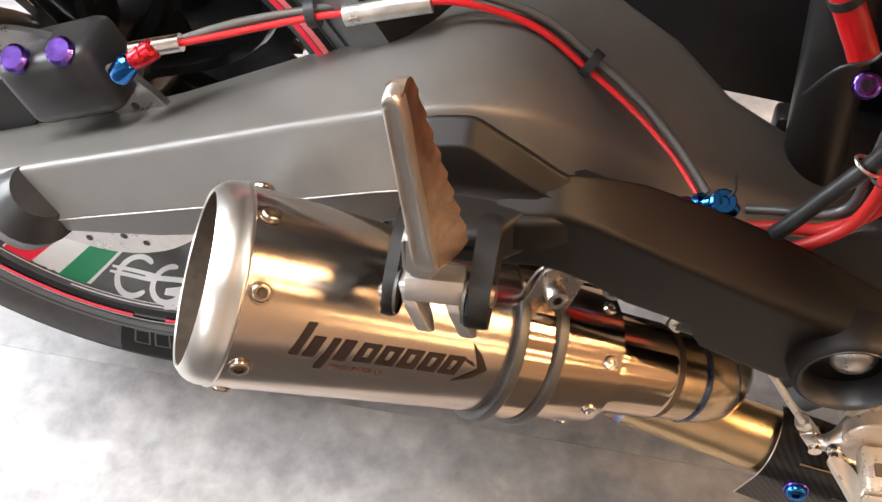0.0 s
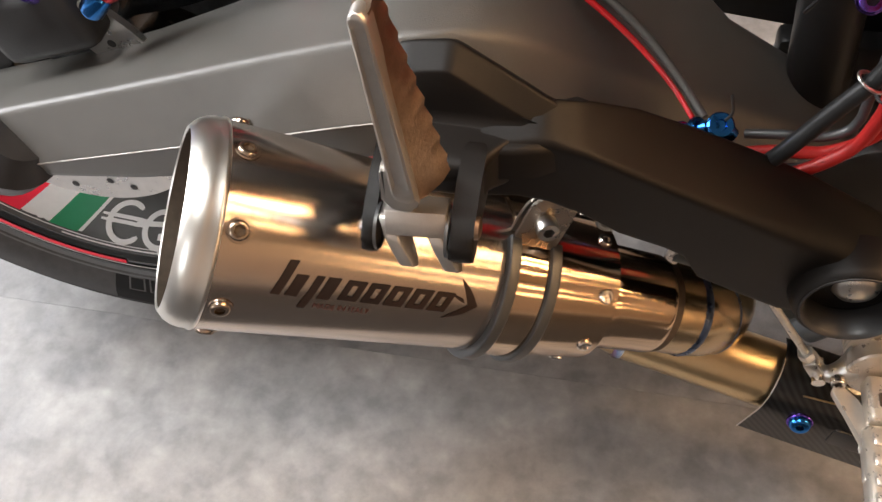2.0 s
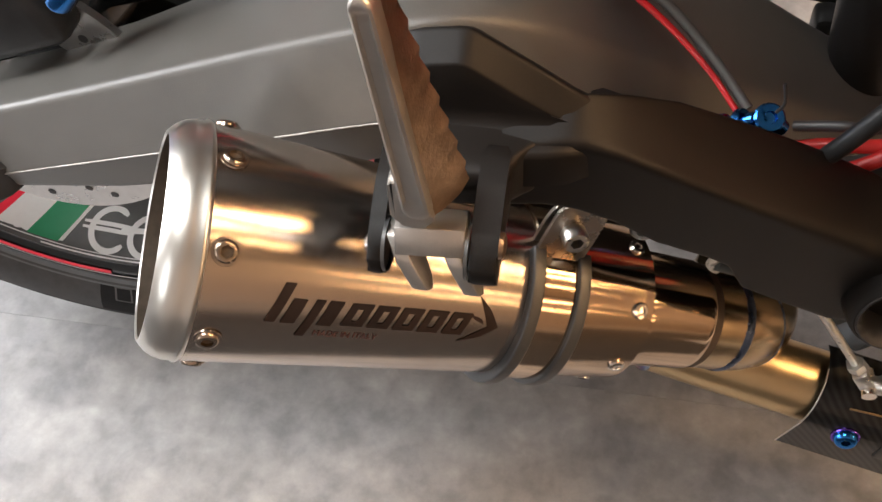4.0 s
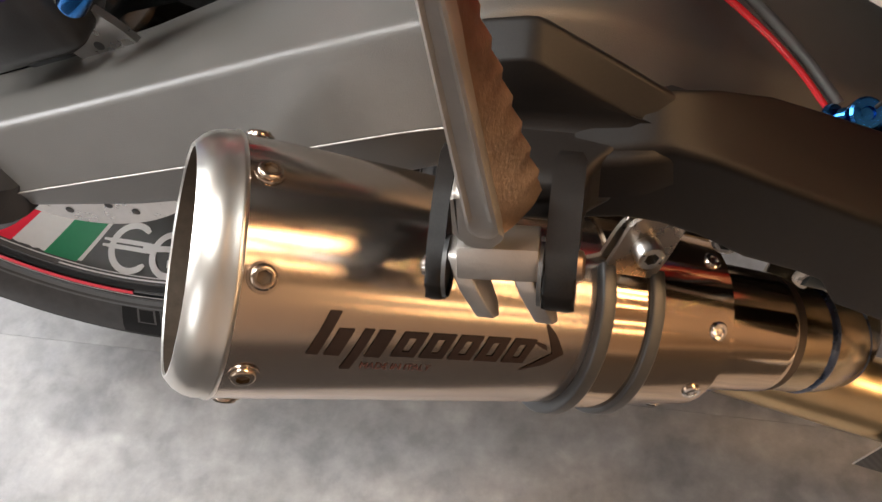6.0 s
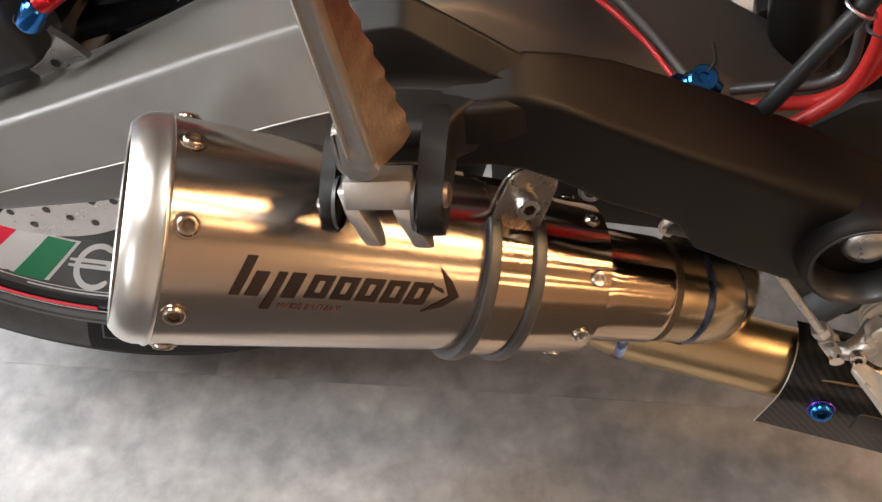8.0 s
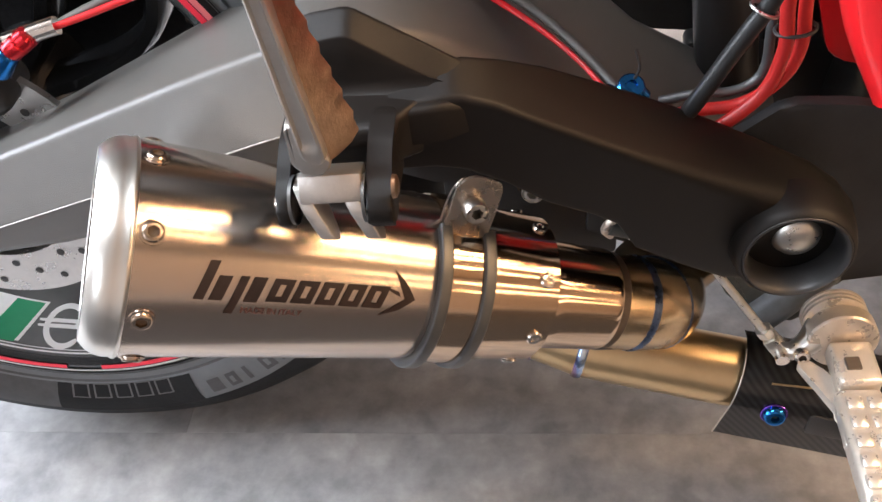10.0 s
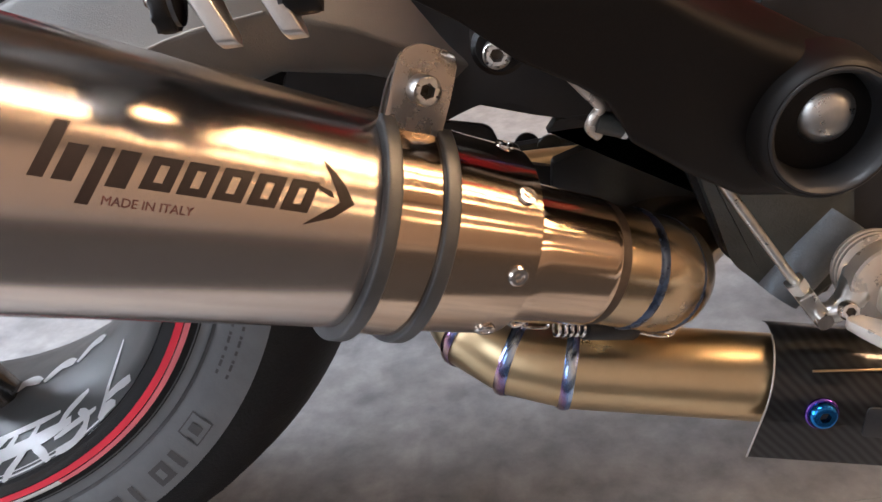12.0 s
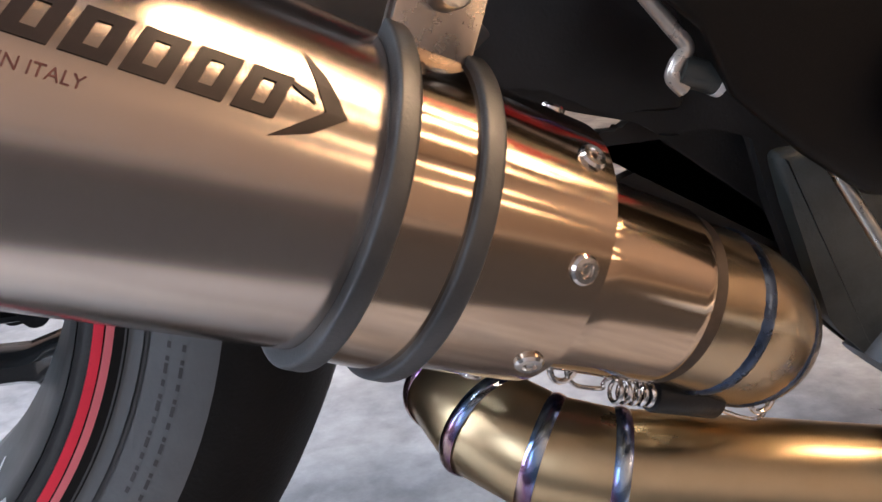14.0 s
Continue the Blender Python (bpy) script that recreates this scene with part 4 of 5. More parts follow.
def wheel():
    yc = AXLE.y
    outer = [(0.1835, 0.2125), (0.1805, 0.2165), (0.1800, 0.2225), (0.1815, 0.2285), (0.1835, 0.2315), (0.189, 0.2325), (0.194, 0.2315), (0.198, 0.2240), (0.215, 0.2180), (0.245, 0.2020)]
    near = BARREL[::-1] + outer
    far = [(2 * yc - y, r) for y, r in near][::-1]
    rim = part("rear_wheel_rim", lathe(near + far, 128, WHEEL, closed=True), RIM, bike, "black gloss cast rear wheel rim")
    # inner barrel skin
    part("barrel", lathe([(y, r - 0.0006) for y, r in BARREL] + [(2 * yc - y, r - 0.0006) for y, r in BARREL[::-1]], 128, WHEEL), RIMGREY, rim, "grey inner face of the rim barrel")
    part("hub", lathe([(0.19, 0.0), (0.19, 0.03), (0.20, 0.036), (0.23, 0.042), (0.28, 0.042), (0.31, 0.036), (0.31, 0.0)], 48, WHEEL), RIM, rim, "black wheel hub")
    for k in range(5):
        turn = Matrix.Rotation(radians(-72 * k), 4, "Y")
        for pts, wid in ((((0.020, -0.018), (0.060, -0.075), (0.097, -0.1005), (0.135, -0.1015), (0.168, -0.1020)), 0.0075), (((0.025, -0.005), (0.075, -0.026), (0.112, -0.030), (0.150, -0.028), (0.192, -0.030)), 0.0085)):
            line = spline([(x, 0, z) for x, z in pts], 5)
            secs = []
            for i, q in enumerate(line):
                t = i / (len(line) - 1)
                d = (line[min(i + 1, len(line) - 1)] - line[max(i - 1, 0)]).normalized()
                tn = Vector((-d.z, 0, d.x))
                w, dth = wid + 0.006 * max(0, t - 0.85) / 0.15, 0.021 - 0.006 * t
                secs.append([Vector((AXLE.x, yc, AXLE.z)) + turn @ (q + tn * (w * sx) + Vector((0, dth * sy, 0))) for sx, sy in ((-1, -0.6), (-0.5, -1), (0.5, -1), (1, -0.6), (1, 0.6), (0.5, 1), (-0.5, 1), (-1, 0.6))])
            part("spoke", loft(secs), RIM, rim, sharp=50)
    # tyre
    prof = [(0.190, 0.2300), (0.1845, 0.2335), (0.1790, 0.2400), (0.1735, 0.2520), (0.1712, 0.2620), (0.1715, 0.2690), (0.1745, 0.2790), (0.1850, 0.2935), (0.2030, 0.3085), (0.2280, 0.3200), (0.260, 0.3250)]
    side_prof = prof[:6]
    full = prof + [(2 * yc - y, r) for y, r in prof[:-1]][::-1]
    tyre = part("rear_tyre", lathe(full[5:-5], 144, WHEEL), TREAD, bike, "black rubber rear tyre tread")
    part("sidewall", lathe(side_prof, 144, WHEEL), TYRE, tyre, "rubber sidewall, its lit grey put into the colour")
    part("sidewall", lathe([(2 * yc - y, r) for y, r in side_prof], 144, WHEEL), TYRE, tyre, "rubber sidewall, its lit grey put into the colour")
    # black bead gap and the grey bead ring beside the rim
    part("bead_gap", lathe([(0.1797, 0.2251), (0.1803, 0.2266), (0.1811, 0.2288)], 144, WHEEL), TREAD, tyre, "black gap between rim and tyre")
    part("bead_ring", lathe([(0.1809, 0.2289), (0.1818, 0.2312), (0.1812, 0.2338), (0.1799, 0.2368)], 144, WHEEL), TYRE, tyre, "grey tyre bead")
    part("bead_line", lathe([(0.1804, 0.2298), (0.1806, 0.2306)], 144, WHEEL), TREAD, tyre)
    # fine ring on the sidewall
    part("bead_line", lathe([(0.1808, 0.2370), (0.1800, 0.2378), (0.1790, 0.2390)], 144, WHEEL), TYREDARK, tyre)

    def side_y(r):
        return float(np.interp(r, [b for _, b in side_prof], [a for a, _ in side_prof])) - 0.0005

    # dark patch with five outlined blocks, then small dark bars
    def arc(r0, r1, a0, a1, mat, name, n=4, lift=0.0):
        rr = [r0 + (r1 - r0) * j / 4 for j in range(5)]
        return band([side_y(r) - lift for r in rr], rr, a0, a1, mat, tyre, name, "", n)

    arc(0.2345, 0.2690, -150, -99.5, TYREDARK, "dark_patch", 40)
    arc(0.2345, 0.2690, -99.5, -70.0, TREAD, "dark_patch", 30)
    for k in range(5):
        a = -96.5 + 4.5 * k
        for r0, r1, b0, b1 in ((0.2400, 0.2412, 0, 3.6), (0.2523, 0.2535, 0, 3.6), (0.2400, 0.2535, 0, 0.4), (0.2400, 0.2535, 3.2, 3.6)):
            arc(r0, r1, a + b0, a + b1, TYREMARK, "outline_bar", 3, 0.0004)
    for k, (wide, slim) in enumerate(((3.0, 0), (2.6, 1), (1.0, 0), (3.2, 1), (1.2, 0))):
        a = -67.2 + 4.5 * k
        arc(0.2505, 0.2635, a, a + wide, TYREDARK, "sidewall_bar", 3)
        if slim:
            arc(0.2535, 0.2600, a + wide * 0.3, a + wide * 0.65, TYRE, "sidewall_bar", 2, 0.0004)
    for r0 in (0.2470, 0.2535):
        for k in range(13):
            band([side_y(r0), side_y(r0 + 0.0016)], [r0, r0 + 0.0016], -33 + 1.35 * k, -33 + 1.35 * k + (0.7, 1.1, 0.5)[k % 3], TYREDARK, tyre, "small_print_bar", "", 2)
    # outlined box with a bar in it
    for r0, r1, a0, a1 in ((0.2465, 0.2473, -45, -40.5), (0.2602, 0.2610, -45, -40.5), (0.2465, 0.2610, -45, -44.7), (0.2465, 0.2610, -40.8, -40.5), (0.2500, 0.2575, -43.6, -42)):
        rr = [r0 + (r1 - r0) * j / 4 for j in range(5)]
        band([side_y(r) for r in rr], rr, a0, a1, TYREDARK, tyre, "box_bar", "", 4)
    # curved grooves across the tread: flat strips with the groove shade as colour
    for k in range(22):
        a0 = 360 * k / 22
        rows_y = [0.1790, 0.1850, 0.1940, 0.2030, 0.2150]
        bm = bmesh.new()
        prev = None
        for j, y in enumerate(rows_y):
            r = float(np.interp(y, [a for a, _ in prof[5:]], [b for _, b in prof[5:]])) + 0.0004
            c = a0 + 2.2 * j + 0.5 * j * j
            cur = [bm.verts.new(at_wheel(c, r, y)), bm.verts.new(at_wheel(c + 0.25 + 0.12 * j, r, y))]
            if prev:
                bm.faces.new((prev[0], prev[1], cur[1], cur[0]))
            prev = cur
        part("groove", bm, GROOVE, tyre)
    # stripe decals on the flange
    for a0, a1 in ((-128, -96), (-88, -13), (12, 60), (150, 220)):
        band([0.1793, 0.1789, 0.1789], [0.2166, 0.2184, 0.2209], a0, a1, DECALRED, rim, "red_stripe", "red rim stripe")
    band([0.1787, 0.1789, 0.1798], [0.2216, 0.2228, 0.2249], -66, 60, DECALPINK, rim, "pale_stripe", "paler red rim stripe", 96)
    band([0.1787, 0.1789, 0.1798, 0.1806], [0.2216, 0.2228, 0.2249, 0.2262], -150, -66, WHITE, rim, "white_stripe", "white rim stripe", 96)
    for y0, y1, a1 in ((0.1846, 0.1856, -48), (0.1868, 0.1874, -62)):
        band([y0, y1], [barrel_r(y0) - 0.0011, barrel_r(y1) - 0.0011], -112, a1, WHITE, rim, "edge_line", "thin white line at the rim edge", 64)
    # flag decal on the barrel
    def patch(a0, a1, y0, y1, mat, name, label, skew=0.0, lift=0.0012):
        bm = bmesh.new()
        prev = None
        for i in range(13):
            cur = []
            for j in range(6):
                y = y0 + (y1 - y0) * j / 5
                a = a0 + (a1 - a0) * i / 12 + skew * (y - y0)
                cur.append(bm.verts.new(at_wheel(a, barrel_r(y) - lift, y)))
            if prev:
                for j in range(5):
                    bm.faces.new((prev[j], prev[j + 1], cur[j + 1], cur[j]))
            prev = cur
        return part(name, bm, mat, rim, label)

    patch(-130.4, -107.9, 0.1868, 0.2282, WHITE, "flag_border", "white-edged tricolour flag decal", 110, 0.0010)
    patch(-115.6, -108.6, 0.1885, 0.2265, DECALGREEN, "flag_green", "green flag field", 110)
    patch(-129.7, -122.7, 0.1885, 0.2265, DECALRED, "flag_red", "red flag field", 110)

    # white brush marks along the barrel: rings, slanted strokes and cross bars (degrees, metres)
    def brush(pts, width):
        line = spline([(a * 0.00355, y, 0) for a, y in pts], 6)
        bm = bmesh.new()
        prev = None
        for i, q in enumerate(line):
            d = (line[min(i + 1, len(line) - 1)] - line[max(i - 1, 0)]).normalized()
            end = min(1.0, 0.55 + 0.15 * i, 0.55 + 0.15 * (len(line) - 1 - i))
            cur = []
            for e in (-0.5, 0.5):
                v = q + Vector((-d.y, d.x, 0)) * (1.22 * width * e * end)
                cur.append(bm.verts.new(at_wheel(v.x / 0.00355, barrel_r(v.y) - 0.0014, v.y)))
            if prev:
                bm.faces.new((prev[0], prev[1], cur[1], cur[0]))
            prev = cur
        part("white_mark", bm, WHITE, rim, "white brush-stroke mark")

    def ring_mark(a, y, ra, ry, lo, hi, width):
        brush([(a + ra * math.cos(radians(lo + (hi - lo) * k / 12)) + 90 * (y - 0.205), y + ry * math.sin(radians(lo + (hi - lo) * k / 12))) for k in range(13)], width)

    ring_mark(-98.0, 0.2080, 4.6, 0.0185, 50, 320, 0.0042)
    brush([(-104.5, 0.2115), (-98, 0.2125), (-91.5, 0.2120)], 0.0030)
    brush([(-104.5, 0.2065), (-98, 0.2075), (-92.5, 0.2068)], 0.0030)
    ring_mark(-88.5, 0.2060, 4.4, 0.0170, 80, 380, 0.0042)
    brush([(-95.5, 0.2090), (-88, 0.2110), (-78, 0.2110)], 0.0040)
    brush([(-88, 0.1850), (-84, 0.1910), (-80, 0.2050), (-75, 0.2180)], 0.0050)
    brush([(-89, 0.1990), (-80, 0.2020), (-72, 0.2030), (-60, 0.2030)], 0.0088)
    brush([(-80.5, 0.1840), (-77, 0.1960), (-73.5, 0.2150)], 0.0050)
    brush([(-75, 0.1830), (-72, 0.1950), (-68.5, 0.2150)], 0.0050)
    brush([(-82, 0.2150), (-72, 0.2175), (-63.2, 0.2160)], 0.0040)
    brush([(-69, 0.1990), (-67, 0.1920), (-65.2, 0.1830)], 0.0050)
    brush([(-63.5, 0.1850), (-59, 0.1838), (-55.8, 0.1895), (-56, 0.1975), (-58, 0.2050)], 0.0050)
    brush([(-63, 0.2060), (-60, 0.2130), (-55.5, 0.2165)], 0.0050)
    brush([(-64, 0.1960), (-59, 0.1970), (-53, 0.1950)], 0.0046)
    brush([(-51.6, 0.1835), (-50.2, 0.1950), (-48.6, 0.2060), (-44, 0.2270)], 0.0036)
    brush([(-50.8, 0.1950), (-46.5, 0.1925), (-42.0, 0.1870)], 0.0056)
    brush([(-52.4, 0.1850), (-50, 0.1880), (-47.5, 0.1845)], 0.0046)
    for k in range(4):
        brush([(-88 + 9 * k, 0.2560), (-84 + 9 * k, 0.2660), (-80 + 9 * k, 0.2590)], 0.0080)
    # brake disc with drilled holes
    bm = bmesh.new()
    segs = 120
    disc_rows = []
    for y in (0.1655, 0.1705):
        for r in (0.069, 0.1065):
            disc_rows.append([bm.verts.new(at_wheel(360 * i / segs, r, y)) for i in range(segs)])
    a, b, c, d = disc_rows
    for i in range(segs):
        j = (i + 1) % segs
        for p, q in ((a, b), (b, d), (d, c), (c, a)):
            bm.faces.new((p[i], p[j], q[j], q[i]))
    disc = part("brake_disc", bm, DISC, bike, "drilled steel rear brake disc")
    hole = mesh_of(lathe([(0, 0.0), (0, 0.0030)], 12), "drilled_hole", TYREDARK)
    for i in range(36):
        r = (0.0775, 0.0865, 0.0955)[i % 3]
        place("drilled_hole", hole, disc, m=basis(at_wheel(10 * i, r, 0.1652), (0, -1, 0)))
    part("disc_carrier", lathe([(0.174, 0.03), (0.172, 0.05), (0.172, 0.067), (0.176, 0.071), (0.18, 0.03)], 48, WHEEL), PLASTIC, disc, "black disc carrier")
    return rim


wheel()


def drive():
    """Chain and sprocket on the far side of the wheel."""
    y = 0.345
    bm = bmesh.new()
    n = 42
    ring_a, ring_b = [], []
    for i in range(n * 4):
        r = 0.117 if i % 4 < 2 else 0.108
        ring_a.append(bm.verts.new(at_wheel(360 * i / (n * 4), r, y - 0.003)))
        ring_b.append(bm.verts.new(at_wheel(360 * i / (n * 4), r, y + 0.003)))
    bm.faces.new(ring_a)
    bm.faces.new(ring_b[::-1])
    for i in range(n * 4):
        j = (i + 1) % (n * 4)
        bm.faces.new((ring_a[i], ring_a[j], ring_b[j], ring_b[i]))
    part("rear_sprocket", bm, CHAIN, bike, "dark toothed rear sprocket")
    link = []
    for i in range(40):
        link.append((0.0095 * math.cos(2 * math.pi * i / 40) * 1.0, 0.0090 * math.sin(2 * math.pi * i / 40) * (1 - 0.3 * math.cos(2 * math.pi * i / 40) ** 8)))
    me = mesh_of(slab(link, 0.002, Matrix.Translation((0, 0, -0.001)), 0.0004, 1), "chain_link", CHAIN)
    run = part("chain", tube([(-0.29, y, 0.2195), (0.45, y, 0.238)], 0.0055, 8, smooth=False), CHAIN, bike, "oily black drive chain")
    for k in range(36):
        t = k / 36
        place("chain_link", me, run, m=pose(-0.29 + 0.0155 * k, y + (0.005 if k % 2 else -0.005), 0.2195 + 0.00039 * k, 90, -1.4, 0))


drive()


# ---- brake hose, fittings and caliper
def hydraulics():
    red = [(-0.205, 0.150, 0.440), (-0.165, 0.158, 0.447), (-0.10, 0.168, 0.463), (-0.055, 0.172, 0.472), (-0.018, 0.178, 0.477), (0.025, 0.182, 0.464), (0.058, 0.176, 0.443), (0.088, 0.160, 0.429), (0.112, 0.138, 0.419), (0.128, 0.118, 0.410)]
    line = part("brake_hose", tube(red, [0.0021] * 6 + [0.0019, 0.0017, 0.0015, 0.0014], 14, 8), REDLINE, bike, "red brake hose along the swingarm")
    black = [(x + 0.0035, y + 0.007, z + 0.0015) for x, y, z in red]
    black[0] = (-0.25, 0.15, 0.41)
    black[8:] = [(0.1155, 0.1430, 0.4195), (0.131, 0.124, 0.4105)]
    cable = part("sensor_cable", tube(black, 0.0027, 12, 8), GREYHOSE, bike, "sensor cable beside the brake hose, window sheen in its grey")
    for i in (2, 3, 6):
        c = Vector(red[i]) + Vector((0.002, 0.005, 0.0005))
        d = Vector(red[i + 1]) - Vector(red[i - 1])
        part("cable_tie", lathe([(-0.003, 0.0085), (0.003, 0.0085), (0.003, 0.0078), (-0.003, 0.0078)], 20, basis(c, d), closed=True), PLASTIC, line, "black cable tie")
    part("hose_sleeve", tube([(-0.078, 0.1695, 0.4665), (-0.055, 0.1725, 0.472), (-0.030, 0.1765, 0.4765)], [0.0062, 0.0066, 0.0062], 18, 6), ZINC, line, "grey metal sleeve round hose and cable")
    part("hose_collar", tube([(-0.205, 0.150, 0.440), (-0.175, 0.156, 0.4455)], 0.0055, 16, smooth=False), CHROME, line, "silver crimped collar")
    part("red_nut", lathe([(-0.010, 0), (-0.010, 0.0055), (-0.008, 0.0068), (-0.001, 0.0068), (0.000, 0.0060), (0.001, 0.0068), (0.006, 0.0066), (0.008, 0.0050), (0.008, 0)], 24, basis((-0.196, 0.149, 0.440), (0.8, 0.2, 0.45))), REDANOD, line, "red anodised nut")
    part("blue_banjo", lathe([(-0.009, 0), (-0.009, 0.0060), (-0.007, 0.0074), (0.006, 0.0074), (0.008, 0.0058), (0.008, 0)], 24, basis((-0.210, 0.146, 0.430), (0.6, 0.2, 0.7))), BLUE, line, "blue anodised banjo")
    # blue junction near the pivot
    run = [(0.108, 0.128, 0.394), (0.116, 0.121, 0.402), (0.124, 0.116, 0.409), (0.132, 0.113, 0.415), (0.139, 0.112, 0.4175), (0.145, 0.112, 0.412)]
    block = part("hose_junction", tube(run, [0.0028, 0.0034, 0.0032, 0.0038, 0.0044, 0.0040], 14, 6), BLUE, bike, "blue anodised hose junction")
    for c, d, r, mat in (((0.110, 0.1265, 0.396), (0.6, -0.5, 0.6), 0.0048, CHROME), ((0.1135, 0.1235, 0.3995), (0.6, -0.5, 0.6), 0.0054, BLUE), ((0.1205, 0.118, 0.406), (0.6, -0.4, 0.6), 0.0046, VIOLET), ((0.1275, 0.1145, 0.4120), (0.6, -0.3, 0.5), 0.0058, BLUE)):
        part("collar", lathe([(-0.0022, r * 0.6), (-0.0022, r * 0.9), (-0.0014, r), (0.0014, r), (0.0022, r * 0.9), (0.0022, r * 0.6)], 18, basis(c, d)), mat, block, "anodised collar")
    part("banjo", lathe([(-0.0045, 0), (-0.0045, 0.0060), (-0.0035, 0.0070), (0.0035, 0.0070), (0.0045, 0.0060), (0.0045, 0.0030), (0.0030, 0.0026), (0.0030, 0)], 20, basis((0.1375, 0.1105, 0.4185), (0.1, -0.5, 0.85))), BLUE, block, "blue anodised banjo bolt")
    part("wire_tail", tube([(0.139, 0.106, 0.428), (0.141, 0.105, 0.435), (0.139, 0.107, 0.444)], 0.0008, 8), PLASTIC, block, "thin tie tail")
    # big hoses
    part("breather_hose", tube([(0.150, 0.110, 0.372), (0.159, 0.104, 0.395), (0.1685, 0.100, 0.4165), (0.1826, 0.100, 0.4436), (0.1896, 0.100, 0.4565), (0.198, 0.100, 0.473), (0.210, 0.10, 0.51), (0.215, 0.11, 0.56)], 0.0044, 20, 8), HOSE, bike, "thick black rubber hose")
    part("coolant_hose", tube([(0.160, 0.116, 0.380), (0.1735, 0.112, 0.3860), (0.1851, 0.112, 0.3924), (0.1988, 0.112, 0.4059), (0.2060, 0.112, 0.4180), (0.2092, 0.112, 0.4330), (0.2097, 0.112, 0.4433), (0.2077, 0.112, 0.4628), (0.208, 0.113, 0.50), (0.214, 0.115, 0.56)], 0.0036, 18, 8), REDHOSE, bike, "red rubber hose")
    part("coolant_hose", tube([(0.150, 0.122, 0.388), (0.168, 0.119, 0.3965), (0.1843, 0.118, 0.3990), (0.1942, 0.118, 0.4010), (0.2060, 0.118, 0.4085), (0.2145, 0.118, 0.4190), (0.2182, 0.118, 0.4300), (0.2190, 0.118, 0.4420), (0.2175, 0.118, 0.4587), (0.217, 0.118, 0.50), (0.221, 0.12, 0.56)], 0.0034, 18, 8), REDHOSE, bike, "red rubber hose")
    part("vent_hose", tube([(0.155, 0.130, 0.396), (0.1735, 0.125, 0.4034), (0.1862, 0.125, 0.4034), (0.1955, 0.125, 0.4057), (0.2025, 0.125, 0.4112), (0.2055, 0.125, 0.4190), (0.2058, 0.125, 0.4270), (0.2054, 0.125, 0.440), (0.206, 0.126, 0.50), (0.212, 0.13, 0.56)], 0.0026, 16, 8), RUBBER, bike, "dark grey rubber hose")
    part("hose_tie", tube([(0.2140 + 0.0095 * math.cos(k * 0.5236), 0.115 + 0.007 * math.sin(k * 0.5236), 0.446 + 0.001 * math.cos(k * 0.5236)) for k in range(13)], 0.0010, 8, 3), PLASTIC, bike, "black tie round the red hoses")
    part("spring_clip", tube([(0.1945 + 0.0062 * math.cos(k * 0.5236), 0.100 + 0.0055 * math.sin(k * 0.5236), 0.4665 - 0.003 * math.cos(k * 0.5236)) for k in range(13)], 0.0009, 8, 3), ZINC, bike, "bright hose clip")
    # caliper at the hub
    cal = part("brake_caliper", box(0.075, 0.045, 0.05, pose(-0.262, 0.165, 0.405, 0, -20, 0), 0.010, 3), PLASTIC, bike, "black rear brake caliper")
    for dx in (-0.022, 0.012):
        part("caliper_bolt", lathe([(0, 0.009), (0.007, 0.009), (0.009, 0.007), (0.009, 0)], 24, basis((-0.262 + dx, 0.150, 0.428 + dx * 0.3), (0, -0.6, 0.8))), VIOLET, cal, "violet anodised bolt")


hydraulics()


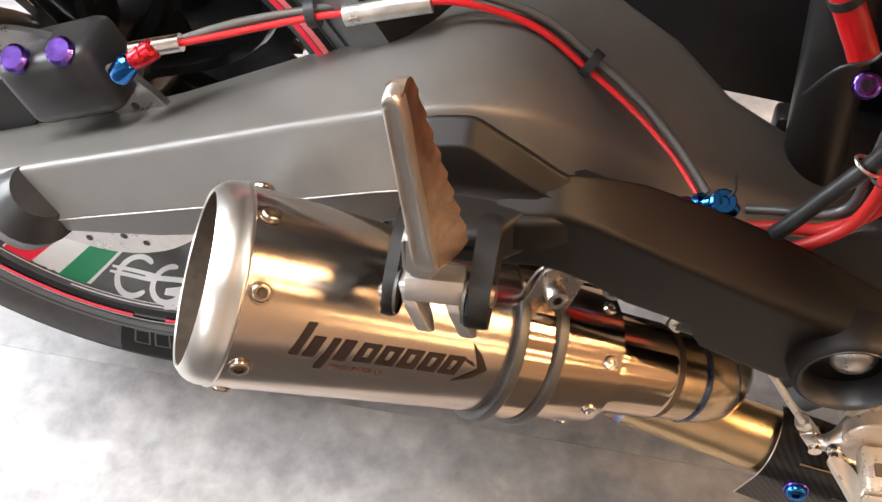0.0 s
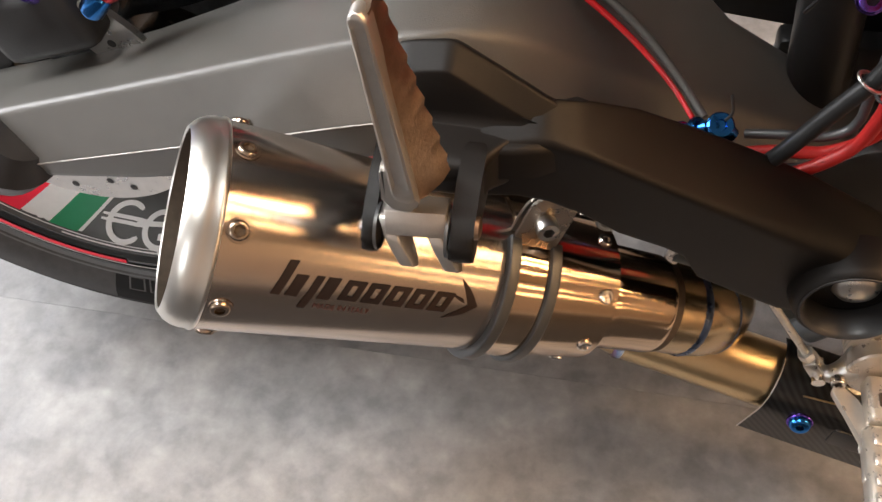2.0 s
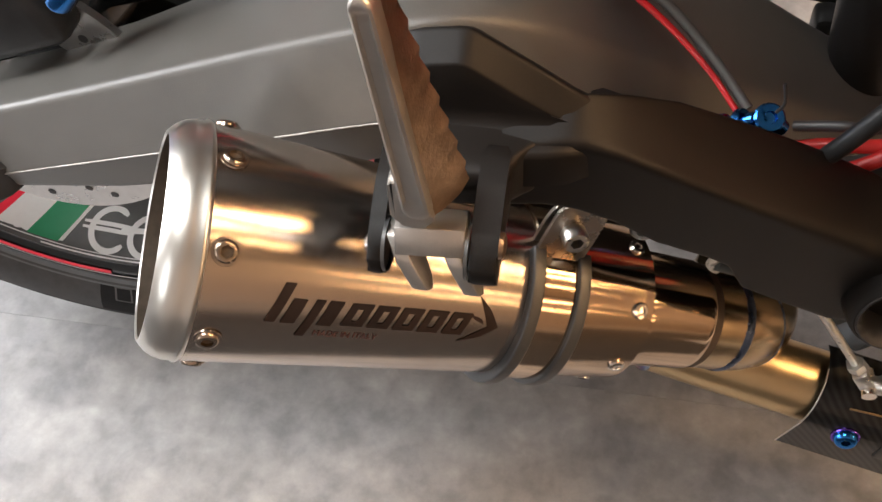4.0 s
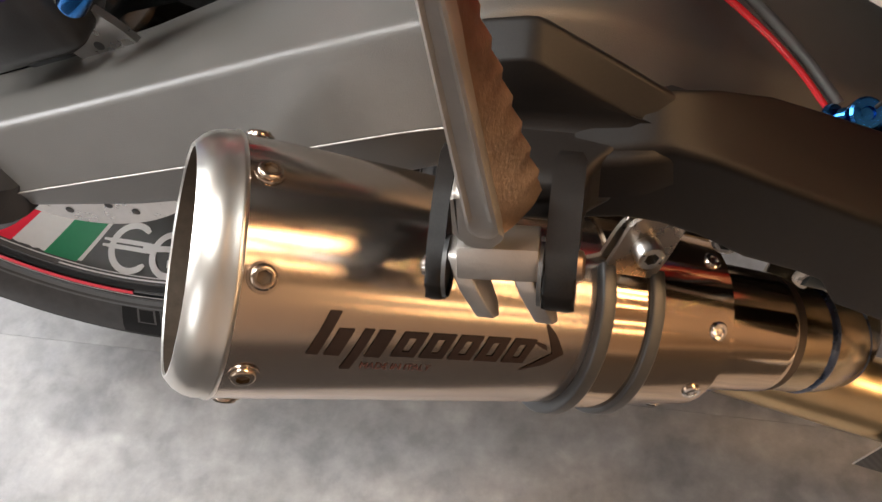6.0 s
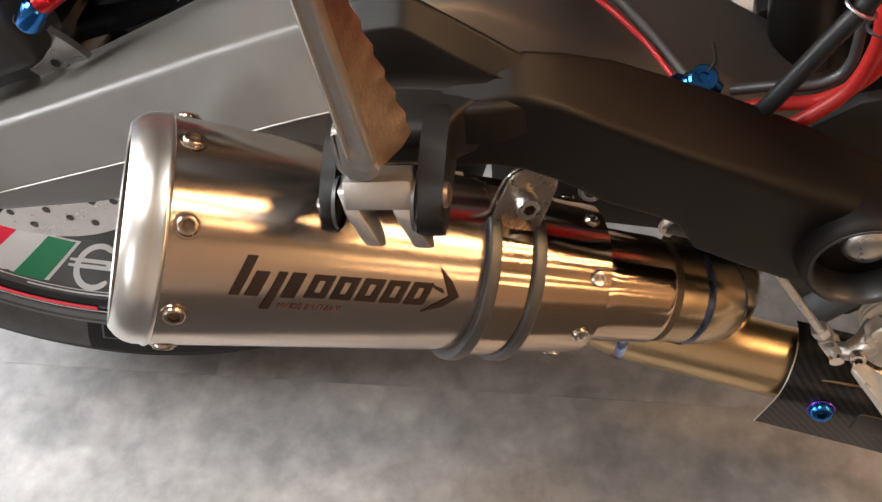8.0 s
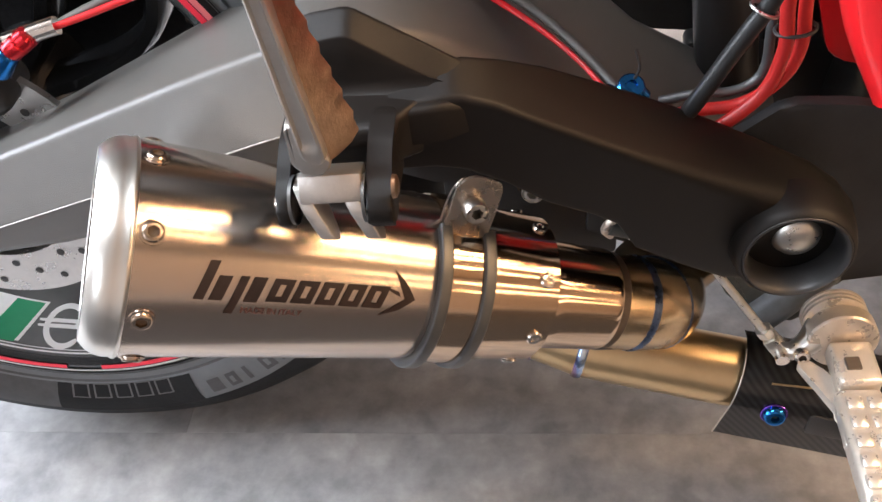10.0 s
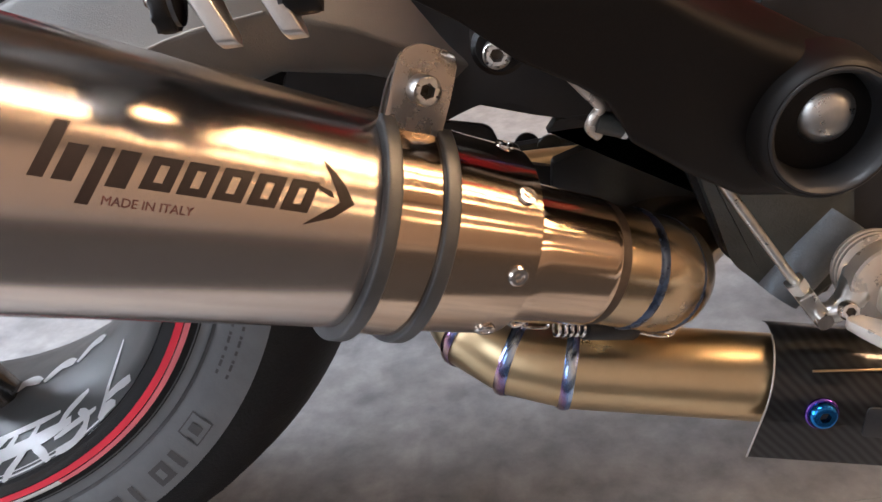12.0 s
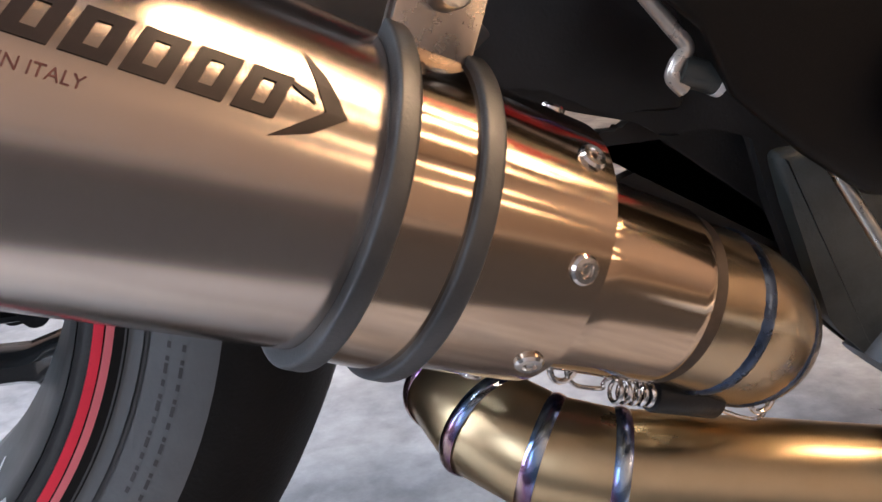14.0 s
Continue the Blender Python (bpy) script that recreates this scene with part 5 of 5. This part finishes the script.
# ---- frame and engine side
def frame_side():
    tube1 = part("frame_tube", tube([(0.257, 0.074, 0.439), (0.239, 0.085, 0.478), (0.234, 0.088, 0.52), (0.25, 0.090, 0.62)], 0.017, 28, 8, caps=False), REDPAINT, bike, "red painted frame tube with open end")
    part("tube_bore", tube([(0.2565, 0.0743, 0.4400), (0.2395, 0.0847, 0.4768)], 0.0145, 24, smooth=False), DARKBORE, tube1, "inside of the tube, its shade put into the colour")
    plate = [tuple(v) for v in rounded([(0.265, 0.36), (0.34, 0.34), (0.36, 0.66), (0.215, 0.66), (0.205, 0.56)], 0.01, 3)]
    part("frame_plate", slab(plate, 0.006, Matrix(((1, 0, 0, 0), (0, 0, 1, 0.215), (0, 1, 0, 0), (0, 0, 0, 1))), 0.0015), REDPAINT, bike, "red painted frame plate")
    bolt = mesh_of(button_bolt(0.0085, 0.005, 0.0036), "plate_bolt", VIOLET)
    case = part("engine_case", box(0.34, 0.26, 0.34, pose(0.47, 0.34, 0.36, 0, 8, 0), 0.04, 4), PLASTIC, bike, "black engine crankcase side")
    place("plate_bolt", bolt, case, "violet anodised bolt", basis((0.214, 0.208, 0.428), (-0.1, -0.8, 0.6)))
    rail = part("frame_rail", tube([(0.170, 0.200, 0.515), (0.1819, 0.200, 0.4934), (0.1950, 0.200, 0.4700), (0.2005, 0.200, 0.4603), (0.2040, 0.200, 0.4535)], 0.0085, 22, 6), REDPAINT, bike, "red painted frame rail")
    part("rail_collar", tube([(0.1830, 0.200, 0.4916), (0.1858, 0.200, 0.4866)], 0.0095, 20, smooth=False), PLASTIC, rail, "black collar")
    # black under-seat box
    notch = [(0.02, 0.335), (0.150, 0.328), (0.30, 0.310), (0.30, 0.60), (0.02, 0.60)]
    part("battery_box", slab(notch, 0.006, Matrix(((1, 0, 0, 0), (0, 0, 1, 0.312), (0, 1, 0, 0), (0, 0, 0, 1))), 0.0015), PLASTIC, bike, "black plastic box under the seat")
    part("shock_body", tube([(0.215, 0.240, 0.30), (0.180, 0.250, 0.62)], 0.020, 28, smooth=False), PLASTIC, bike, "black shock absorber body")
    part("thin_wire", tube([(0.178, 0.190, 0.43), (0.190, 0.185, 0.455), (0.205, 0.185, 0.462), (0.212, 0.188, 0.475)], 0.0011, 8), PLASTIC, bike, "thin black wire")
    part("lower_stay", tube([(0.262, 0.140, 0.262), (0.240, 0.136, 0.236), (0.228, 0.134, 0.222)], [0.018, 0.017, 0.016], 26, 6), STAY, bike, "blue-grey cast stay below the bracket")
    edge = rounded([(0.04, 0.362), (0.086, 0.3455), (0.110, 0.3370), (0.134, 0.3305), (0.146, 0.3225), (0.158, 0.3260), (0.180, 0.3220), (0.184, 0.296), (0.203, 0.245), (0.222, 0.227), (0.262, 0.208), (0.275, 0.240), (0.345, 0.250), (0.345, 0.362), (0.262, 0.380), (0.225, 0.382), (0.198, 0.360), (0.17, 0.350), (0.13, 0.362), (0.095, 0.383), (0.04, 0.400)], 0.005, 3)
    part("rear_plate", slab([tuple(v) for v in edge], 0.008, Matrix(((1, 0, 0, 0), (0, 0, 1, 0.141), (0, 1, 0, 0), (0, 0, 0, 1))), 0.002), PLASTIC, bike, "black plate behind the bracket")
    cast = rounded([(0.180, 0.316), (0.190, 0.288), (0.204, 0.246), (0.222, 0.228), (0.250, 0.214), (0.268, 0.236), (0.262, 0.300), (0.225, 0.318)], 0.006, 3)
    part("linkage_casting", slab([tuple(v) for v in cast], 0.012, Matrix(((1, 0, 0, 0), (0, 0, 1, 0.127), (0, 1, 0, 0), (0, 0, 0, 1))), 0.004, 3), UNDER, bike, "dark grey suspension linkage casting")
    lug = rounded([(0.193, 0.300), (0.198, 0.264), (0.221, 0.252), (0.246, 0.238), (0.310, 0.222), (0.310, 0.330), (0.190, 0.330)], 0.006, 3)
    part("frame_lug", slab([tuple(v) for v in lug], 0.02, Matrix(((1, 0, 0, 0), (0, 0, 1, 0.285), (0, 1, 0, 0), (0, 0, 0, 1))), 0.003), PLASTIC, bike, "black frame lug behind the linkage")
    inner = rounded([(-0.005, 0.372), (0.000, 0.350), (0.030, 0.338), (0.062, 0.340), (0.082, 0.3475), (0.095, 0.349), (0.120, 0.336), (0.150, 0.334), (0.153, 0.356), (0.142, 0.380), (0.105, 0.386), (0.058, 0.402), (0.020, 0.396)], 0.004, 3)
    part("inner_plate", slab([tuple(v) for v in inner], 0.005, Matrix(((1, 0, 0, 0), (0, 0, 1, 0.136), (0, 1, 0, 0), (0, 0, 0, 1))), 0.0015), PLASTIC, bike, "black plate in front of the swingarm")
    lower = rounded([(0.262, 0.345), (0.200, 0.338), (0.150, 0.3275), (0.1384, 0.3289), (0.1326, 0.3246), (0.1237, 0.3250), (0.1180, 0.3180), (0.1322, 0.3152), (0.1494, 0.3206), (0.1520, 0.3150), (0.1435, 0.3092), (0.1342, 0.3055), (0.1200, 0.3010),
                     (0.118, 0.272), (0.150, 0.258), (0.220, 0.236), (0.262, 0.230)], 0.0015, 3)
    part("linkage_plate", slab([tuple(v) for v in lower], 0.008, Matrix(((1, 0, 0, 0), (0, 0, 1, 0.160), (0, 1, 0, 0), (0, 0, 0, 1))), 0.001), PLASTIC, bike, "black forked suspension linkage plate")
    # black panel added to darken the gap and hide the far pipes
    guard = rounded([(0.025, 0.240), (0.140, 0.226), (0.140, 0.258), (0.128, 0.286), (0.100, 0.294), (0.092, 0.316), (0.025, 0.334)], 0.004, 3)
    part("gap_darkener", slab([tuple(v) for v in guard], 0.004, Matrix(((1, 0, 0, 0), (0, 0, 1, 0.185), (0, 1, 0, 0), (0, 0, 0, 1))), 0.001), PLASTIC, bike, "black panel added to darken the gap between the pipes")
    clip = part("cable_guide", tube([(0.1130, 0.077, 0.3850), (0.1172, 0.075, 0.3785), (0.1240, 0.075, 0.3699), (0.1288, 0.075, 0.3633), (0.1258, 0.0745, 0.3590), (0.1245, 0.0745, 0.3548), (0.1280, 0.075, 0.3507)], 0.0024, 12), PALE, bike, "bent bright metal cable guide")
    part("guide_sleeve", tube([(0.1268, 0.0755, 0.3570), (0.1394, 0.0765, 0.3523)], 0.0048, 20, smooth=False), UNDER, clip, "grey sleeve")
    part("guide_band", tube([(0.1379, 0.0764, 0.3529), (0.1399, 0.0766, 0.3521)], 0.0051, 20, smooth=False), WHITE, clip, "pale band")
    part("axle_cap", tube([(-0.278, 0.112, 0.348), (-0.292, 0.113, 0.330), (-0.304, 0.114, 0.312)], [0.020, 0.030, 0.024], 22, 6), PLASTIC, bike, "black rounded axle adjuster cap")
    return case


frame_side()


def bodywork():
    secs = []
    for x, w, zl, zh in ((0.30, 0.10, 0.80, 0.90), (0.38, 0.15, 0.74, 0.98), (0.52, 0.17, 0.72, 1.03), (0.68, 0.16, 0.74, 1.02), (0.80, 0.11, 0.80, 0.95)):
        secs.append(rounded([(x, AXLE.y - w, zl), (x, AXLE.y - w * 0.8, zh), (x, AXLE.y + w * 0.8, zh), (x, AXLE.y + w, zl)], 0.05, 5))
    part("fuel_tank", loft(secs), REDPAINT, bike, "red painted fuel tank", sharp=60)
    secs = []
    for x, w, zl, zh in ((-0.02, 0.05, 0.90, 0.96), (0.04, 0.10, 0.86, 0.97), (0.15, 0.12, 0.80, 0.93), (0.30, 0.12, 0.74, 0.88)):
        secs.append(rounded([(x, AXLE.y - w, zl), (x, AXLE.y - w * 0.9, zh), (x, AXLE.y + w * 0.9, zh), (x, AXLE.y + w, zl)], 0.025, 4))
    # next three: unseen black blocks added to shade the front part of the swingarm
    part("airbox_blocker", box(0.46, 0.31, 0.28, pose(0.568, 0.255, 0.645, 0, 4, 0), 0.03, 4), PLASTIC, bike, "unseen black block under the tank, added to shade the swingarm")
    part("tail_blocker", box(0.33, 0.11, 0.08, pose(0.055, 0.10, 0.80), 0.02, 3), PLASTIC, bike, "unseen black block beside the seat, added to shade the swingarm")
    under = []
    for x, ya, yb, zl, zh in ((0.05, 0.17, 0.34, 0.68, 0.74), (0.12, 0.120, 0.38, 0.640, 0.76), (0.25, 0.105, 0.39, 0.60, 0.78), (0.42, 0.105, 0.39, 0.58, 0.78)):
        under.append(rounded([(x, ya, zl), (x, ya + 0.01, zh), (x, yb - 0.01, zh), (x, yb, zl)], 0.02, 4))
    part("under_tail_blocker", loft(under), PLASTIC, bike, "unseen black panel under the seat, added to shade the swingarm", sharp=60)
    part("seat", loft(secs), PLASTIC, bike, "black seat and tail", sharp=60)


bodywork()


# ---- floor boards, laid last
def boards():
    w, l, g = 0.61, 1.22, 0.00012
    cut = {}
    for i in range(-4, 7):
        for j in range(-7, 8):
            a = -0.245 + l * i + (l / 2 if j % 2 else 0)
            b = 0.185 + w * j
            xa, xb, ya, yb = max(a, -3.0), min(a + l, 6.0), max(b, -2.4), min(b + w, 3.5)
            if xb - xa < 0.02 or yb - ya < 0.02:
                continue
            size = (round(xb - xa, 4), round(yb - ya, 4))
            if size not in cut:
                cut[size] = mesh_of(box(size[0] - g, size[1] - g, 0.006, Matrix(), 0.0002, 1), "floor_board", FLOOR)
            place("floor_board", cut[size], floor, m=pose((xa + xb) / 2, (ya + yb) / 2, -0.003))


boards()
